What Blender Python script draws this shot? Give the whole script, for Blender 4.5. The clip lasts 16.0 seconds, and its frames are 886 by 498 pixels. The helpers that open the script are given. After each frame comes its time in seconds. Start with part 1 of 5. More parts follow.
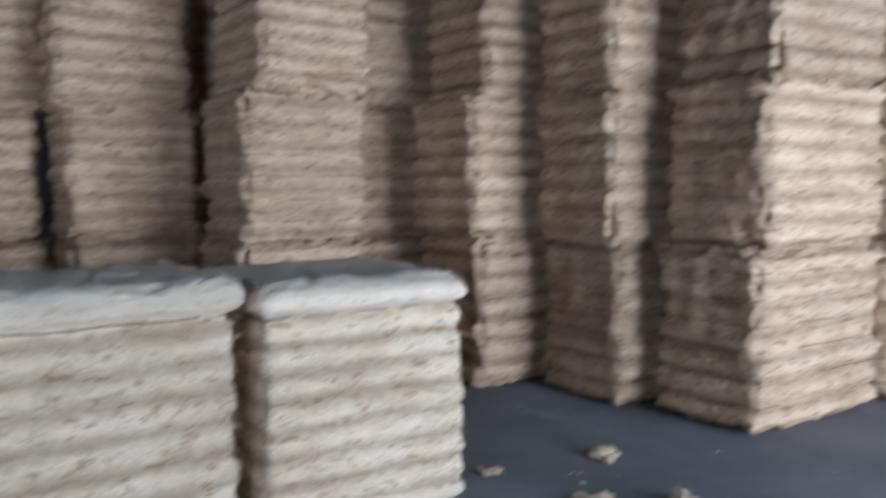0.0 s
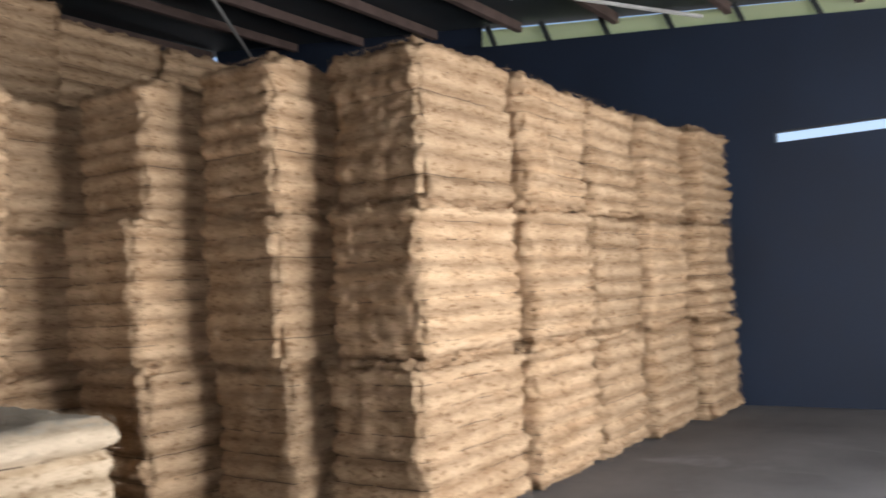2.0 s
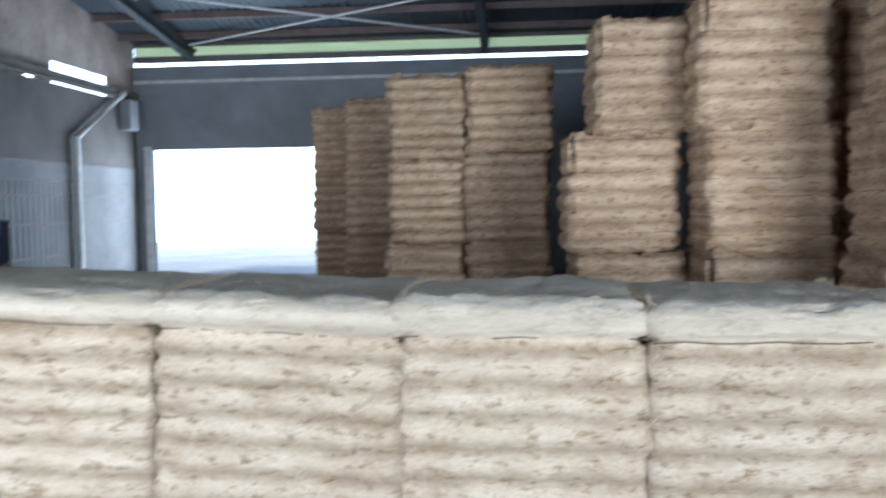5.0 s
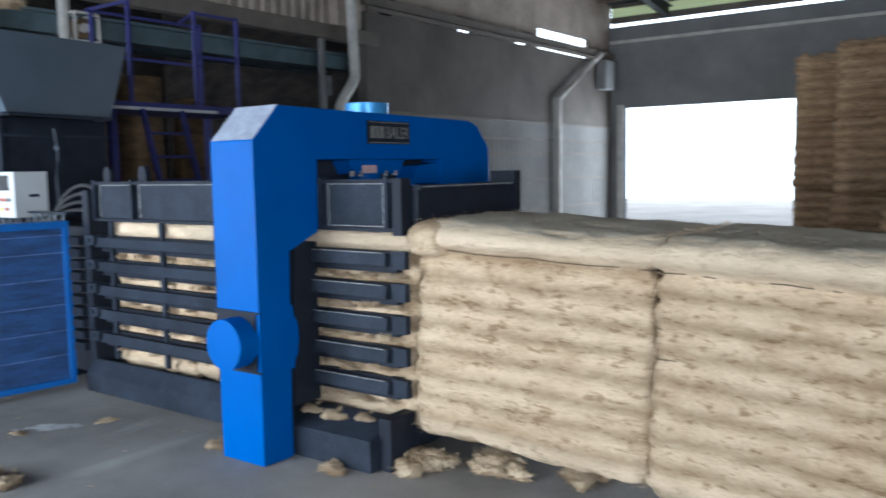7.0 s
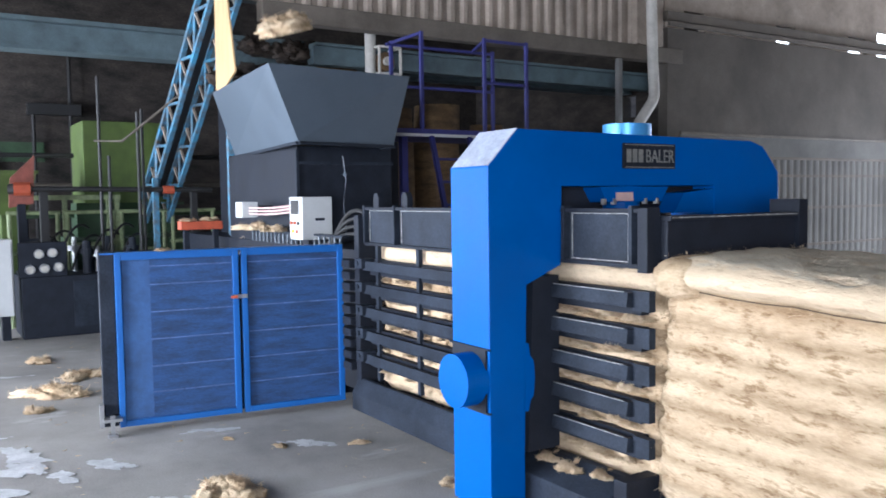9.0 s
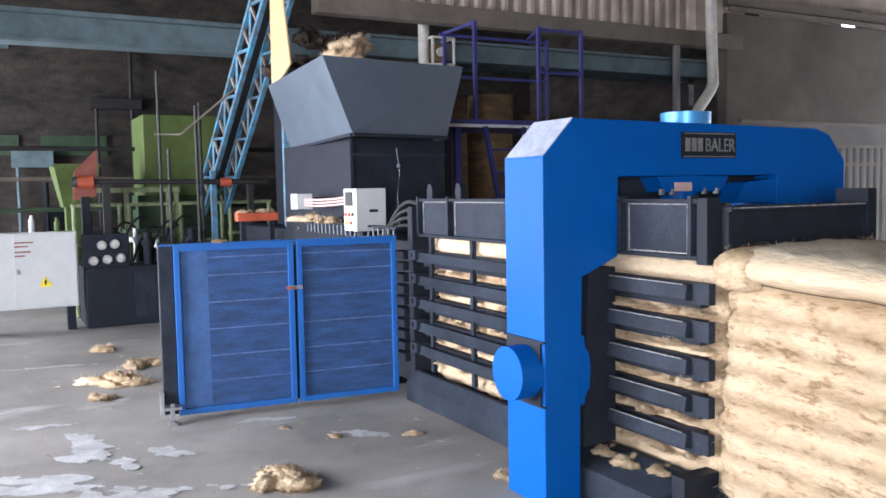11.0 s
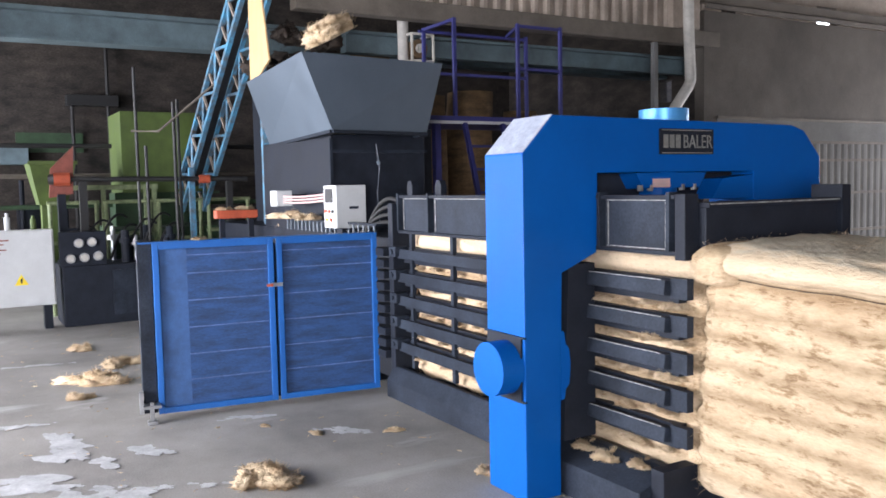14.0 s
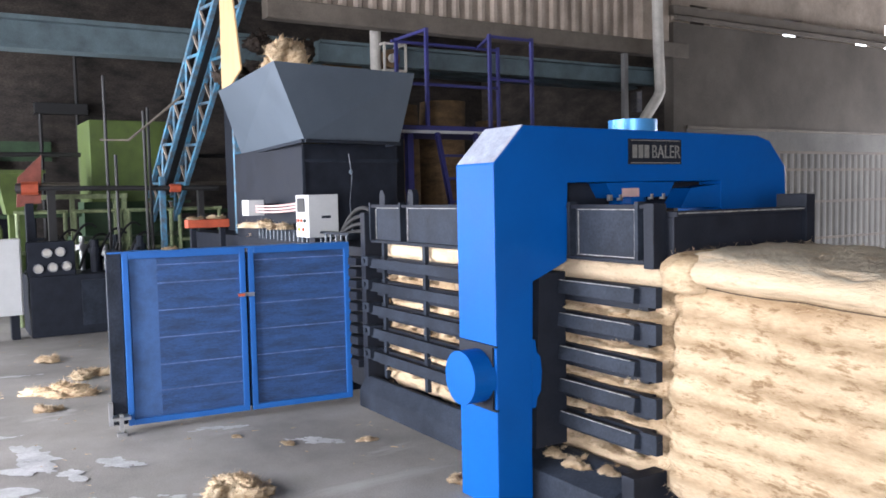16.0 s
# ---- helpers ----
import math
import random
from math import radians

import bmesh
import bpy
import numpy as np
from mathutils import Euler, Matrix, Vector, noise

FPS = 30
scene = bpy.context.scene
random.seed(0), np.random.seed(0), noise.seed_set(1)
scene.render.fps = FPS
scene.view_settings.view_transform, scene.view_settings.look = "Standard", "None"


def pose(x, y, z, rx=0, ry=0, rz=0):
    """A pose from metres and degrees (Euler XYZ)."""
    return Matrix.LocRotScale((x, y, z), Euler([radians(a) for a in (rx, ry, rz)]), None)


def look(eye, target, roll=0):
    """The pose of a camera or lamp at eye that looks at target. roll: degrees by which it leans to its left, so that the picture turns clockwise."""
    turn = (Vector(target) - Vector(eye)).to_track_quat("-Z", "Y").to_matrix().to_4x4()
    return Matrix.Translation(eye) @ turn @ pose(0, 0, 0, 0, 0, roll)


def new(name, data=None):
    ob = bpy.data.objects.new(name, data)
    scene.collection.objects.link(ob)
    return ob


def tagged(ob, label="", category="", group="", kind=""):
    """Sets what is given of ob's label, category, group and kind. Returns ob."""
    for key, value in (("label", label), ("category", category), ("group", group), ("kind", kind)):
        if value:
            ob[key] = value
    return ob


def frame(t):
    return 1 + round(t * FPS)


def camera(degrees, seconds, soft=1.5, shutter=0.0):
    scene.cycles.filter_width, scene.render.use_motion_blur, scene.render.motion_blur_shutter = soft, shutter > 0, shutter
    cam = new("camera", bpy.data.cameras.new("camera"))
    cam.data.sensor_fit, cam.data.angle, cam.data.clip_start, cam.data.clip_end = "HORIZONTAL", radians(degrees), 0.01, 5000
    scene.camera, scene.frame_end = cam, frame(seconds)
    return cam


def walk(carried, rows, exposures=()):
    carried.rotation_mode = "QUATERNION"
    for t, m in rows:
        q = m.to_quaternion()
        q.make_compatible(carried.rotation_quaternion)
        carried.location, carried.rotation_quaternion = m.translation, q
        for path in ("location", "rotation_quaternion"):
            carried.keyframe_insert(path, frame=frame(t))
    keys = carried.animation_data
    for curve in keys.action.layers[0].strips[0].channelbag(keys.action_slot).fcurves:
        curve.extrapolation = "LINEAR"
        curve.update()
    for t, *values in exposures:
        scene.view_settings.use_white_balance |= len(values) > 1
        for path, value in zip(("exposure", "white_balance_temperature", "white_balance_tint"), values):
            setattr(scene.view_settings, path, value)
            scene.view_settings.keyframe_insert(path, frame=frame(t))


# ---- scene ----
cam = camera(55.9, 16.0, soft=1.7, shutter=0.5)
PATH = [
    (0, (0.43, -0.694, 1.744), (1.56, 0.95, 1.599), -0.4),
    (0.5, (0.472, -0.79, 1.846), (1.89, 0.619, 1.91), -0.5),
    (1, (0.518, -0.831, 1.88), (2.146, 0.326, 1.975), -1.6),
    (1.5, (0.552, -0.86, 1.858), (2.261, 0.177, 1.933), -2.1),
    (2, (0.506, -0.836, 1.859), (2.16, 0.284, 1.947), -3.0),
    (2.5, (0.436, -0.747, 1.906), (1.81, 0.696, 2.081), -3.1),
    (3, (0.36, -0.688, 1.915), (1.356, 1.029, 2.156), -3.1),
    (3.5, (0.287, -0.652, 1.911), (0.883, 1.239, 2.17), -3.2),
    (4, (0.271, -0.608, 1.895), (0.521, 1.364, 2.116), -3.2),
    (4.2, (0.249, -0.614, 1.872), (0.416, 1.373, 2.024), -2.9),
    (6.3, (-0.061, -0.82, 1.725), (-0.874, 0.989, 1.469), 0.5),
    (6.5, (-0.072, -0.823, 1.728), (-0.986, 0.942, 1.504), 0.1),
    (7, (-0.063, -0.762, 1.733), (-1.234, 0.849, 1.544), -1.0),
    (7.5, (0.073, -0.497, 1.742), (-1.307, 0.941, 1.571), -0.9),
    (8, (0.046, -0.291, 1.744), (-1.472, 1.0, 1.568), -1.0),
    (8.5, (-0.065, -0.192, 1.74), (-1.691, 0.96, 1.583), -0.9),
    (9, (-0.074, -0.145, 1.753), (-1.76, 0.925, 1.631), -0.8),
    (9.5, (-0.098, -0.131, 1.749), (-1.818, 0.884, 1.654), -0.8),
    (9.7, (-0.1, -0.129, 1.752), (-1.832, 0.866, 1.653), -0.9),
    (11.8, (-0.11, -0.131, 1.755), (-1.858, 0.829, 1.603), -1.2),
    (12, (-0.112, -0.123, 1.748), (-1.856, 0.844, 1.594), -1.2),
    (12.5, (-0.104, -0.132, 1.751), (-1.843, 0.844, 1.589), -1.2),
    (13, (-0.097, -0.135, 1.753), (-1.831, 0.848, 1.588), -1.3),
    (13.5, (-0.099, -0.134, 1.752), (-1.826, 0.86, 1.584), -1.2),
    (14, (-0.094, -0.14, 1.756), (-1.819, 0.86, 1.605), -1.2),
    (14.5, (-0.088, -0.142, 1.754), (-1.809, 0.868, 1.619), -1.2),
    (15, (-0.086, -0.134, 1.752), (-1.796, 0.895, 1.616), -1.3),
    (15.5, (-0.072, -0.149, 1.759), (-1.773, 0.895, 1.622), -1.3),
    (16, (-0.071, -0.143, 1.759), (-1.765, 0.913, 1.628), -1.2),
]
walk(cam, [(t, look(eye, target, roll)) for t, eye, target, roll in PATH],
     exposures=[(0.0, -0.5, 4850, 10), (0.5, -0.42, 4600, 8), (1.0, -0.2, 4500, 6), (1.5, -0.25, 5600, 10), (2.0, -0.43, 6400, 15), (2.5, -0.5, 7000, 19), (2.8, -0.25, 6300, 14),
                (3.1, 0.25, 5200, 8), (3.5, 0.36, 5200, 8), (4.0, 0.5, 5000, 7), (6.3, -0.6, 5250, 8), (7.0, -0.35, 5650, 8), (7.5, -0.1, 5900, 10),
                (8.0, 0.05, 6000, 12), (9.0, 0.25, 5850, 14), (12.0, 0.33, 6400, 18), (16.0, 0.33, 6400, 18)])

# ---- world and light ----
world = bpy.data.worlds.new("sky")
scene.world = world
world.use_nodes = True
_nt = world.node_tree
_sky = _nt.nodes.new("ShaderNodeTexSky")
_sky.sky_type = "NISHITA"
_sky.sun_disc = False
_sky.sun_elevation = radians(52)
_sky.sun_rotation = radians(160)
_nt.links.new(_sky.outputs[0], _nt.nodes["Background"].inputs[0])
_nt.nodes["Background"].inputs[1].default_value = 0.25

sun = new("sun", bpy.data.lights.new("sun", "SUN"))
sun.data.energy, sun.data.angle, sun.data.color = 3.0, radians(0.6), (1.0, 0.95, 0.86)
sun.matrix_world = look((-7, -20, 26), (0, 0, 0))


def opening_light(name, x, y, z, tx, ty, tz, w, h, power, spread=180, color=(0.93, 0.97, 1.0)):
    la = bpy.data.lights.new(name, "AREA")
    la.shape, la.size, la.size_y, la.energy, la.color = "RECTANGLE", w, h, power, color
    la.spread = radians(spread)
    ob = new(name, la)
    ob.matrix_world = look((x, y, z), (tx, ty, tz))
    return ob


# area lamps stand in for daylight; the three south openings are unseen, assumed ones
opening_light("daylight_yard_opening_east", 5.7, -4.75, 1.9, 5.7, 10, 1.0, 4.2, 3.4, 1650)
opening_light("daylight_yard_opening_west", -6.2, -4.75, 1.9, -6.2, 10, 1.0, 5.2, 3.4, 760, 128)
opening_light("daylight_bay_opening", -14.8, -4.75, 2.0, -14.8, 10, 1.5, 4.4, 3.4, 900)
opening_light("daylight_north_door", -7.2, 20.3, 1.65, -7.2, 0, 2.2, 4.2, 3.2, 650)


# ---- materials ----
def mat(name, color, rough=0.6, metal=0.0, var=0.25, scale=6.0, bump=0.15, fine=60.0, second=None, stretch=(1, 1, 1),
        spec=0.5, coords="Object"):
    m = bpy.data.materials.new(name)
    m.use_nodes = True
    nt = m.node_tree
    b = nt.nodes["Principled BSDF"]
    b.inputs["Roughness"].default_value = rough
    b.inputs["Metallic"].default_value = metal
    b.inputs["Specular IOR Level"].default_value = spec
    tc = nt.nodes.new("ShaderNodeTexCoord")
    mp = nt.nodes.new("ShaderNodeMapping")
    mp.inputs["Scale"].default_value = stretch
    nt.links.new(tc.outputs[coords], mp.inputs[0])
    n1 = nt.nodes.new("ShaderNodeTexNoise")
    n1.inputs["Scale"].default_value = scale
    n1.inputs["Detail"].default_value = 6
    n1.inputs["Roughness"].default_value = 0.65
    nt.links.new(mp.outputs[0], n1.inputs["Vector"])
    n2 = nt.nodes.new("ShaderNodeTexNoise")
    n2.inputs["Scale"].default_value = fine
    n2.inputs["Detail"].default_value = 4
    nt.links.new(mp.outputs[0], n2.inputs["Vector"])
    ramp = nt.nodes.new("ShaderNodeValToRGB")
    dark = second or tuple(c * (1 - var) for c in color)
    lite = tuple(min(1, c * (1 + var * 0.6)) for c in color)
    e = ramp.color_ramp.elements
    e[0].position, e[0].color = 0.32, (*dark, 1)
    e[1].position, e[1].color = 0.68, (*lite, 1)
    nt.links.new(n1.outputs[0], ramp.inputs[0])
    mix = nt.nodes.new("ShaderNodeMixRGB")
    mix.blend_type = "MULTIPLY"
    mix.inputs[0].default_value = min(1, var * 1.4)
    nt.links.new(ramp.outputs[0], mix.inputs[1])
    nt.links.new(n2.outputs[0], mix.inputs[2])
    gain = nt.nodes.new("ShaderNodeMixRGB")
    gain.blend_type = "MULTIPLY"
    gain.inputs[0].default_value = 1
    g = 1 + min(1, var * 1.4) * 0.6
    gain.inputs[2].default_value = (g, g, g, 1)
    nt.links.new(mix.outputs[0], gain.inputs[1])
    nt.links.new(gain.outputs[0], b.inputs["Base Color"])
    rr = nt.nodes.new("ShaderNodeMapRange")
    rr.inputs["To Min"].default_value = max(0.05, rough - 0.12)
    rr.inputs["To Max"].default_value = min(1, rough + 0.15)
    nt.links.new(n1.outputs[0], rr.inputs["Value"])
    nt.links.new(rr.outputs[0], b.inputs["Roughness"])
    if bump:
        bp = nt.nodes.new("ShaderNodeBump")
        bp.inputs["Strength"].default_value = bump
        bp.inputs["Distance"].default_value = 0.01
        nt.links.new(n2.outputs[0], bp.inputs["Height"])
        nt.links.new(bp.outputs[0], b.inputs["Normal"])
    return m


def fibre_mat(name, pale, deep, speck, layers=2.3, soft=0.6, rolled=False):
    """Pressed plant fibre: matted strands in long streaks, dusty specks, an uneven tint from bale to bale."""
    m = bpy.data.materials.new(name)
    m.use_nodes = True
    nt = m.node_tree
    lk, nd = nt.links.new, nt.nodes.new
    b = nt.nodes["Principled BSDF"]
    b.inputs["Roughness"].default_value = 0.95
    b.inputs["Specular IOR Level"].default_value = 0.12
    tc, oi = nd("ShaderNodeTexCoord"), nd("ShaderNodeObjectInfo")
    shift = nd("ShaderNodeVectorMath")
    shift.operation = "ADD"
    lk(tc.outputs["Object"], shift.inputs[0])
    mul = nd("ShaderNodeMath")
    mul.operation = "MULTIPLY"
    mul.inputs[1].default_value = 37.0
    lk(oi.outputs["Random"], mul.inputs[0])
    lk(mul.outputs[0], shift.inputs[1])

    def noise_tex(sc, detail, stretch):
        mp = nd("ShaderNodeMapping")
        mp.inputs["Scale"].default_value = stretch
        lk(shift.outputs[0], mp.inputs[0])
        n = nd("ShaderNodeTexNoise")
        n.inputs["Scale"].default_value, n.inputs["Detail"].default_value = sc, detail
        n.inputs["Roughness"].default_value = 0.7
        lk(mp.outputs[0], n.inputs["Vector"])
        return n
    streak = noise_tex(2.2, 8, (0.5, 0.5, 5.0))
    fleck = noise_tex(15.0, 7, (0.7, 0.7, 1.9))
    blotch = noise_tex(2.4, 6, (1, 1, 1.6))
    strand = noise_tex(17.0, 7, (1.0, 1.0, 2.6))
    grit = noise_tex(75.0, 3, (1, 1, 1.5))
    r = nd("ShaderNodeValToRGB")
    e = r.color_ramp.elements
    e[0].position, e[0].color = 0.40 - 0.08 * soft, (*deep, 1)
    e[1].position, e[1].color = 0.58 + 0.05 * soft, (*pale, 1)
    matted = nd("ShaderNodeMixRGB")
    matted.inputs[0].default_value = 0.5
    lk(streak.outputs[0], matted.inputs[1])
    lk(strand.outputs[0], matted.inputs[2])
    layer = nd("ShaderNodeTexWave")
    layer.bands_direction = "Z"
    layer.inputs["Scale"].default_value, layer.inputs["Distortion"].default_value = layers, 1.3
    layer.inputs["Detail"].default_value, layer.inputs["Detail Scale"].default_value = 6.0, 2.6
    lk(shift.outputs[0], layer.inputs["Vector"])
    plies = nd("ShaderNodeMixRGB")
    plies.inputs[0].default_value = 0.08 + 0.20 * soft
    lk(matted.outputs[0], plies.inputs[1])
    lk(layer.outputs["Color"], plies.inputs[2])
    lk(plies.outputs[0], r.inputs[0])
    r2 = nd("ShaderNodeValToRGB")
    e = r2.color_ramp.elements
    e[0].position, e[0].color = 0.34, (0.74, 0.69, 0.64, 1)
    e[1].position, e[1].color = 0.6, (1.0, 1.0, 1.0, 1)
    lk(blotch.outputs[0], r2.inputs[0])
    m1 = nd("ShaderNodeMixRGB")
    m1.blend_type, m1.inputs[0].default_value = "MULTIPLY", 1.0
    lk(r.outputs[0], m1.inputs[1])
    lk(r2.outputs[0], m1.inputs[2])
    r3 = nd("ShaderNodeValToRGB")
    e = r3.color_ramp.elements
    e[0].position, e[0].color = 0.36, (*speck, 1)
    e[1].position, e[1].color = 0.465, (1, 1, 1, 1)
    lk(fleck.outputs[0], r3.inputs[0])
    m2 = nd("ShaderNodeMixRGB")
    m2.blend_type, m2.inputs[0].default_value = "MULTIPLY", 0.75
    # thin dark lines: dirt and shadow between fibre layers, put into the colour
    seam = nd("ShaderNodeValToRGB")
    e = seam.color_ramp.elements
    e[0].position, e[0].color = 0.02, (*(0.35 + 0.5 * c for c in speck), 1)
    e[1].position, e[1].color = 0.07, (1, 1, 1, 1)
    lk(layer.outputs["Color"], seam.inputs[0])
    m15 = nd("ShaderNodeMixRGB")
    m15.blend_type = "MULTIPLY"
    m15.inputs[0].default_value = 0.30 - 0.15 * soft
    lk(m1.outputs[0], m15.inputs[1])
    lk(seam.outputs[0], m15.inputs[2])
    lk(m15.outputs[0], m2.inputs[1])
    lk(r3.outputs[0], m2.inputs[2])
    straw = noise_tex(48.0, 4, (0.6, 0.6, 1.7))
    r4 = nd("ShaderNodeValToRGB")
    e = r4.color_ramp.elements
    e[0].position, e[0].color = 0.36, (0.60, 0.54, 0.47, 1)
    e[1].position, e[1].color = 0.56, (1.06, 1.06, 1.05, 1)
    lk(straw.outputs[0], r4.inputs[0])
    m3 = nd("ShaderNodeMixRGB")
    m3.blend_type, m3.inputs[0].default_value = "MULTIPLY", 0.28
    lk(m2.outputs[0], m3.inputs[1])
    lk(r4.outputs[0], m3.inputs[2])
    hsv = nd("ShaderNodeHueSaturation")
    mr = nd("ShaderNodeMapRange")
    mr.inputs["To Min"].default_value, mr.inputs["To Max"].default_value = 0.86, 1.12
    lk(oi.outputs["Random"], mr.inputs["Value"])
    lk(mr.outputs[0], hsv.inputs["Value"])
    tint = m3.outputs[0]
    if rolled:
        # a cleaner cream roll along the top and bottom edge, lightened as if catching light; upward faces tinted grey
        sep, geo, sepn = nd("ShaderNodeSeparateXYZ"), nd("ShaderNodeNewGeometry"), nd("ShaderNodeSeparateXYZ")
        lk(tc.outputs["Object"], sep.inputs[0])
        lk(geo.outputs["Normal"], sepn.inputs[0])

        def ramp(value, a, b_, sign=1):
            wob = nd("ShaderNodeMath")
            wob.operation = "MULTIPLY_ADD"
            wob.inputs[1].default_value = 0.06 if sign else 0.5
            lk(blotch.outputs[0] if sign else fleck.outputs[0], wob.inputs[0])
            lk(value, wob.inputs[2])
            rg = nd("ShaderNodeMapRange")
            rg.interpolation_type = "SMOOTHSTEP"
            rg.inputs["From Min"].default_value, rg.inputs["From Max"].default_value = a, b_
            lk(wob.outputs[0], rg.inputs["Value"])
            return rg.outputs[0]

        def over(fac, base, color, most):
            mk = nd("ShaderNodeMath")
            mk.operation, mk.inputs[1].default_value = "MULTIPLY", most
            lk(fac, mk.inputs[0])
            mix = nd("ShaderNodeMixRGB")
            lk(mk.outputs[0], mix.inputs[0])
            lk(base, mix.inputs[1])
            mix.inputs[2].default_value = (*color, 1)
            return mix.outputs[0]
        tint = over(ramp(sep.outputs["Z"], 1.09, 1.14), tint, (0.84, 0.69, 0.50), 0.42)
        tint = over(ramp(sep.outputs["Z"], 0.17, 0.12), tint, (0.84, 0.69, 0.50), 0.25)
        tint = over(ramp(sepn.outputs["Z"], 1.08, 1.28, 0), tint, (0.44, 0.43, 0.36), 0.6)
    lk(tint, hsv.inputs["Color"])
    lk(hsv.outputs[0], b.inputs["Base Color"])
    b1, b2 = nd("ShaderNodeBump"), nd("ShaderNodeBump")
    b1.inputs["Strength"].default_value, b1.inputs["Distance"].default_value = 1.0, 0.036 - 0.008 * soft
    b2.inputs["Strength"].default_value, b2.inputs["Distance"].default_value = 0.35, 0.010
    lk(strand.outputs[0], b1.inputs["Height"])
    lk(grit.outputs[0], b2.inputs["Height"])
    lk(b1.outputs[0], b2.inputs["Normal"])
    lk(b2.outputs[0], b.inputs["Normal"])
    return m


def floor_mat():
    """Worn concrete: broad damp and dusty fields, pale dried slurry streaks, fine grit."""
    m = mat("concrete_floor", (0.255, 0.238, 0.218), 0.75, 0, 0.4, 0.7, 0.25, 90, coords="Object")
    nt = m.node_tree
    lk, nd = nt.links.new, nt.nodes.new
    b = nt.nodes["Principled BSDF"]
    old = b.inputs["Base Color"].links[0].from_socket
    tc = nd("ShaderNodeTexCoord")
    mp = nd("ShaderNodeMapping")
    mp.inputs["Scale"].default_value = (1.0, 0.55, 1)
    mp.inputs["Rotation"].default_value = (0, 0, 0.5)
    lk(tc.outputs["Object"], mp.inputs[0])
    n = nd("ShaderNodeTexNoise")
    n.inputs["Scale"].default_value, n.inputs["Detail"].default_value, n.inputs["Roughness"].default_value = 1.1, 7, 0.6
    n.inputs["Distortion"].default_value = 0.8
    lk(mp.outputs[0], n.inputs["Vector"])
    r = nd("ShaderNodeValToRGB")
    e = r.color_ramp.elements
    e[0].position, e[0].color = 0.60, (0, 0, 0, 1)
    e[1].position, e[1].color = 0.68, (1, 1, 1, 1)
    lk(n.outputs[0], r.inputs[0])
    mix = nd("ShaderNodeMixRGB")
    mix.inputs[2].default_value = (0.40, 0.39, 0.37, 1)
    mm = nd("ShaderNodeMath")
    mm.operation, mm.inputs[1].default_value = "MULTIPLY", 0.7
    lk(r.outputs[0], mm.inputs[0])
    lk(mm.outputs[0], mix.inputs[0])
    lk(old, mix.inputs[1])
    # darker, bluer ground where the stacks stand, with a ragged border
    sp, ad, mrg, dark_east = nd("ShaderNodeSeparateXYZ"), nd("ShaderNodeMath"), nd("ShaderNodeMapRange"), nd("ShaderNodeMixRGB")
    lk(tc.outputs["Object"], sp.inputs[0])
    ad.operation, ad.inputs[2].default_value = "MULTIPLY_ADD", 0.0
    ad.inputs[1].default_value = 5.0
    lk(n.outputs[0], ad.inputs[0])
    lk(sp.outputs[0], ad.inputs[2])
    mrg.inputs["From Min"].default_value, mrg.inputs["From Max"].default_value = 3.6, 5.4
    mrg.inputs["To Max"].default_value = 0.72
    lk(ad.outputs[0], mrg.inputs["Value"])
    dark_east.blend_type, dark_east.inputs[2].default_value = "MULTIPLY", (0.30, 0.32, 0.36, 1)
    lk(mrg.outputs[0], dark_east.inputs[0])
    lk(mix.outputs[0], dark_east.inputs[1])
    lk(dark_east.outputs[0], b.inputs["Base Color"])
    return m


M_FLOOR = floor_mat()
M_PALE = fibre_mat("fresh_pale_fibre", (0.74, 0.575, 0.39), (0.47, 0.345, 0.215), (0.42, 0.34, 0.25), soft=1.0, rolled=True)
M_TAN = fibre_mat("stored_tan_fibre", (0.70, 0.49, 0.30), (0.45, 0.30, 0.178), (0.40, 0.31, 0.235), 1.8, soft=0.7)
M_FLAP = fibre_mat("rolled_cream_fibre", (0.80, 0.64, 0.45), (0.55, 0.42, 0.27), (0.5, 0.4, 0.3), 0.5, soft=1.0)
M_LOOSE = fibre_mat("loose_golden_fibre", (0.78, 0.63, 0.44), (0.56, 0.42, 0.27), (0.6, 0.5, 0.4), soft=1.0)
M_BLUE = mat("glossy_blue_paint", (0.0, 0.076, 0.315), 0.42, 0, 0.10, 3, 0.04, 120, spec=0.12)
M_BLUE2 = mat("door_blue_paint", (0.004, 0.095, 0.34), 0.5, 0, 0.15, 4, 0.06, 100)
M_BLUEMESH = mat("dusty_blue_sheet", (0.035, 0.095, 0.24), 0.7, 0, 0.35, 5, 0.15, 140)
M_DUSTBLUE = mat("dust_edged_blue", (0.09, 0.15, 0.33), 0.8, 0, 0.5, 9, 0.1, 90)
M_BLUEMESH2 = mat("worn_dark_blue_sheet", (0.018, 0.062, 0.175), 0.7, 0, 0.5, 3, 0.15, 40, stretch=(1, 1, 5))
M_NAVY = mat("violet_blue_paint", (0.028, 0.03, 0.15), 0.5, 0, 0.25, 5, 0.08, 80)
M_BLACK = mat("black_machine_paint", (0.015, 0.018, 0.026), 0.55, 0, 0.3, 5, 0.08, 90, spec=0.15)
M_DUSTY = mat("dusty_black_paint", (0.022, 0.028, 0.040), 0.6, 0, 0.5, 4, 0.12, 70, spec=0.15)
M_GREY = mat("blue_grey_hopper_paint", (0.075, 0.098, 0.125), 0.5, 0, 0.12, 2, 0.05, 60)
M_WHITE = mat("white_enamel", (0.50, 0.51, 0.51), 0.45, 0, 0.08, 4, 0.03, 60)
M_STEEL = mat("bare_steel", (0.45, 0.46, 0.47), 0.35, 0.9, 0.2, 8, 0.05, 120)
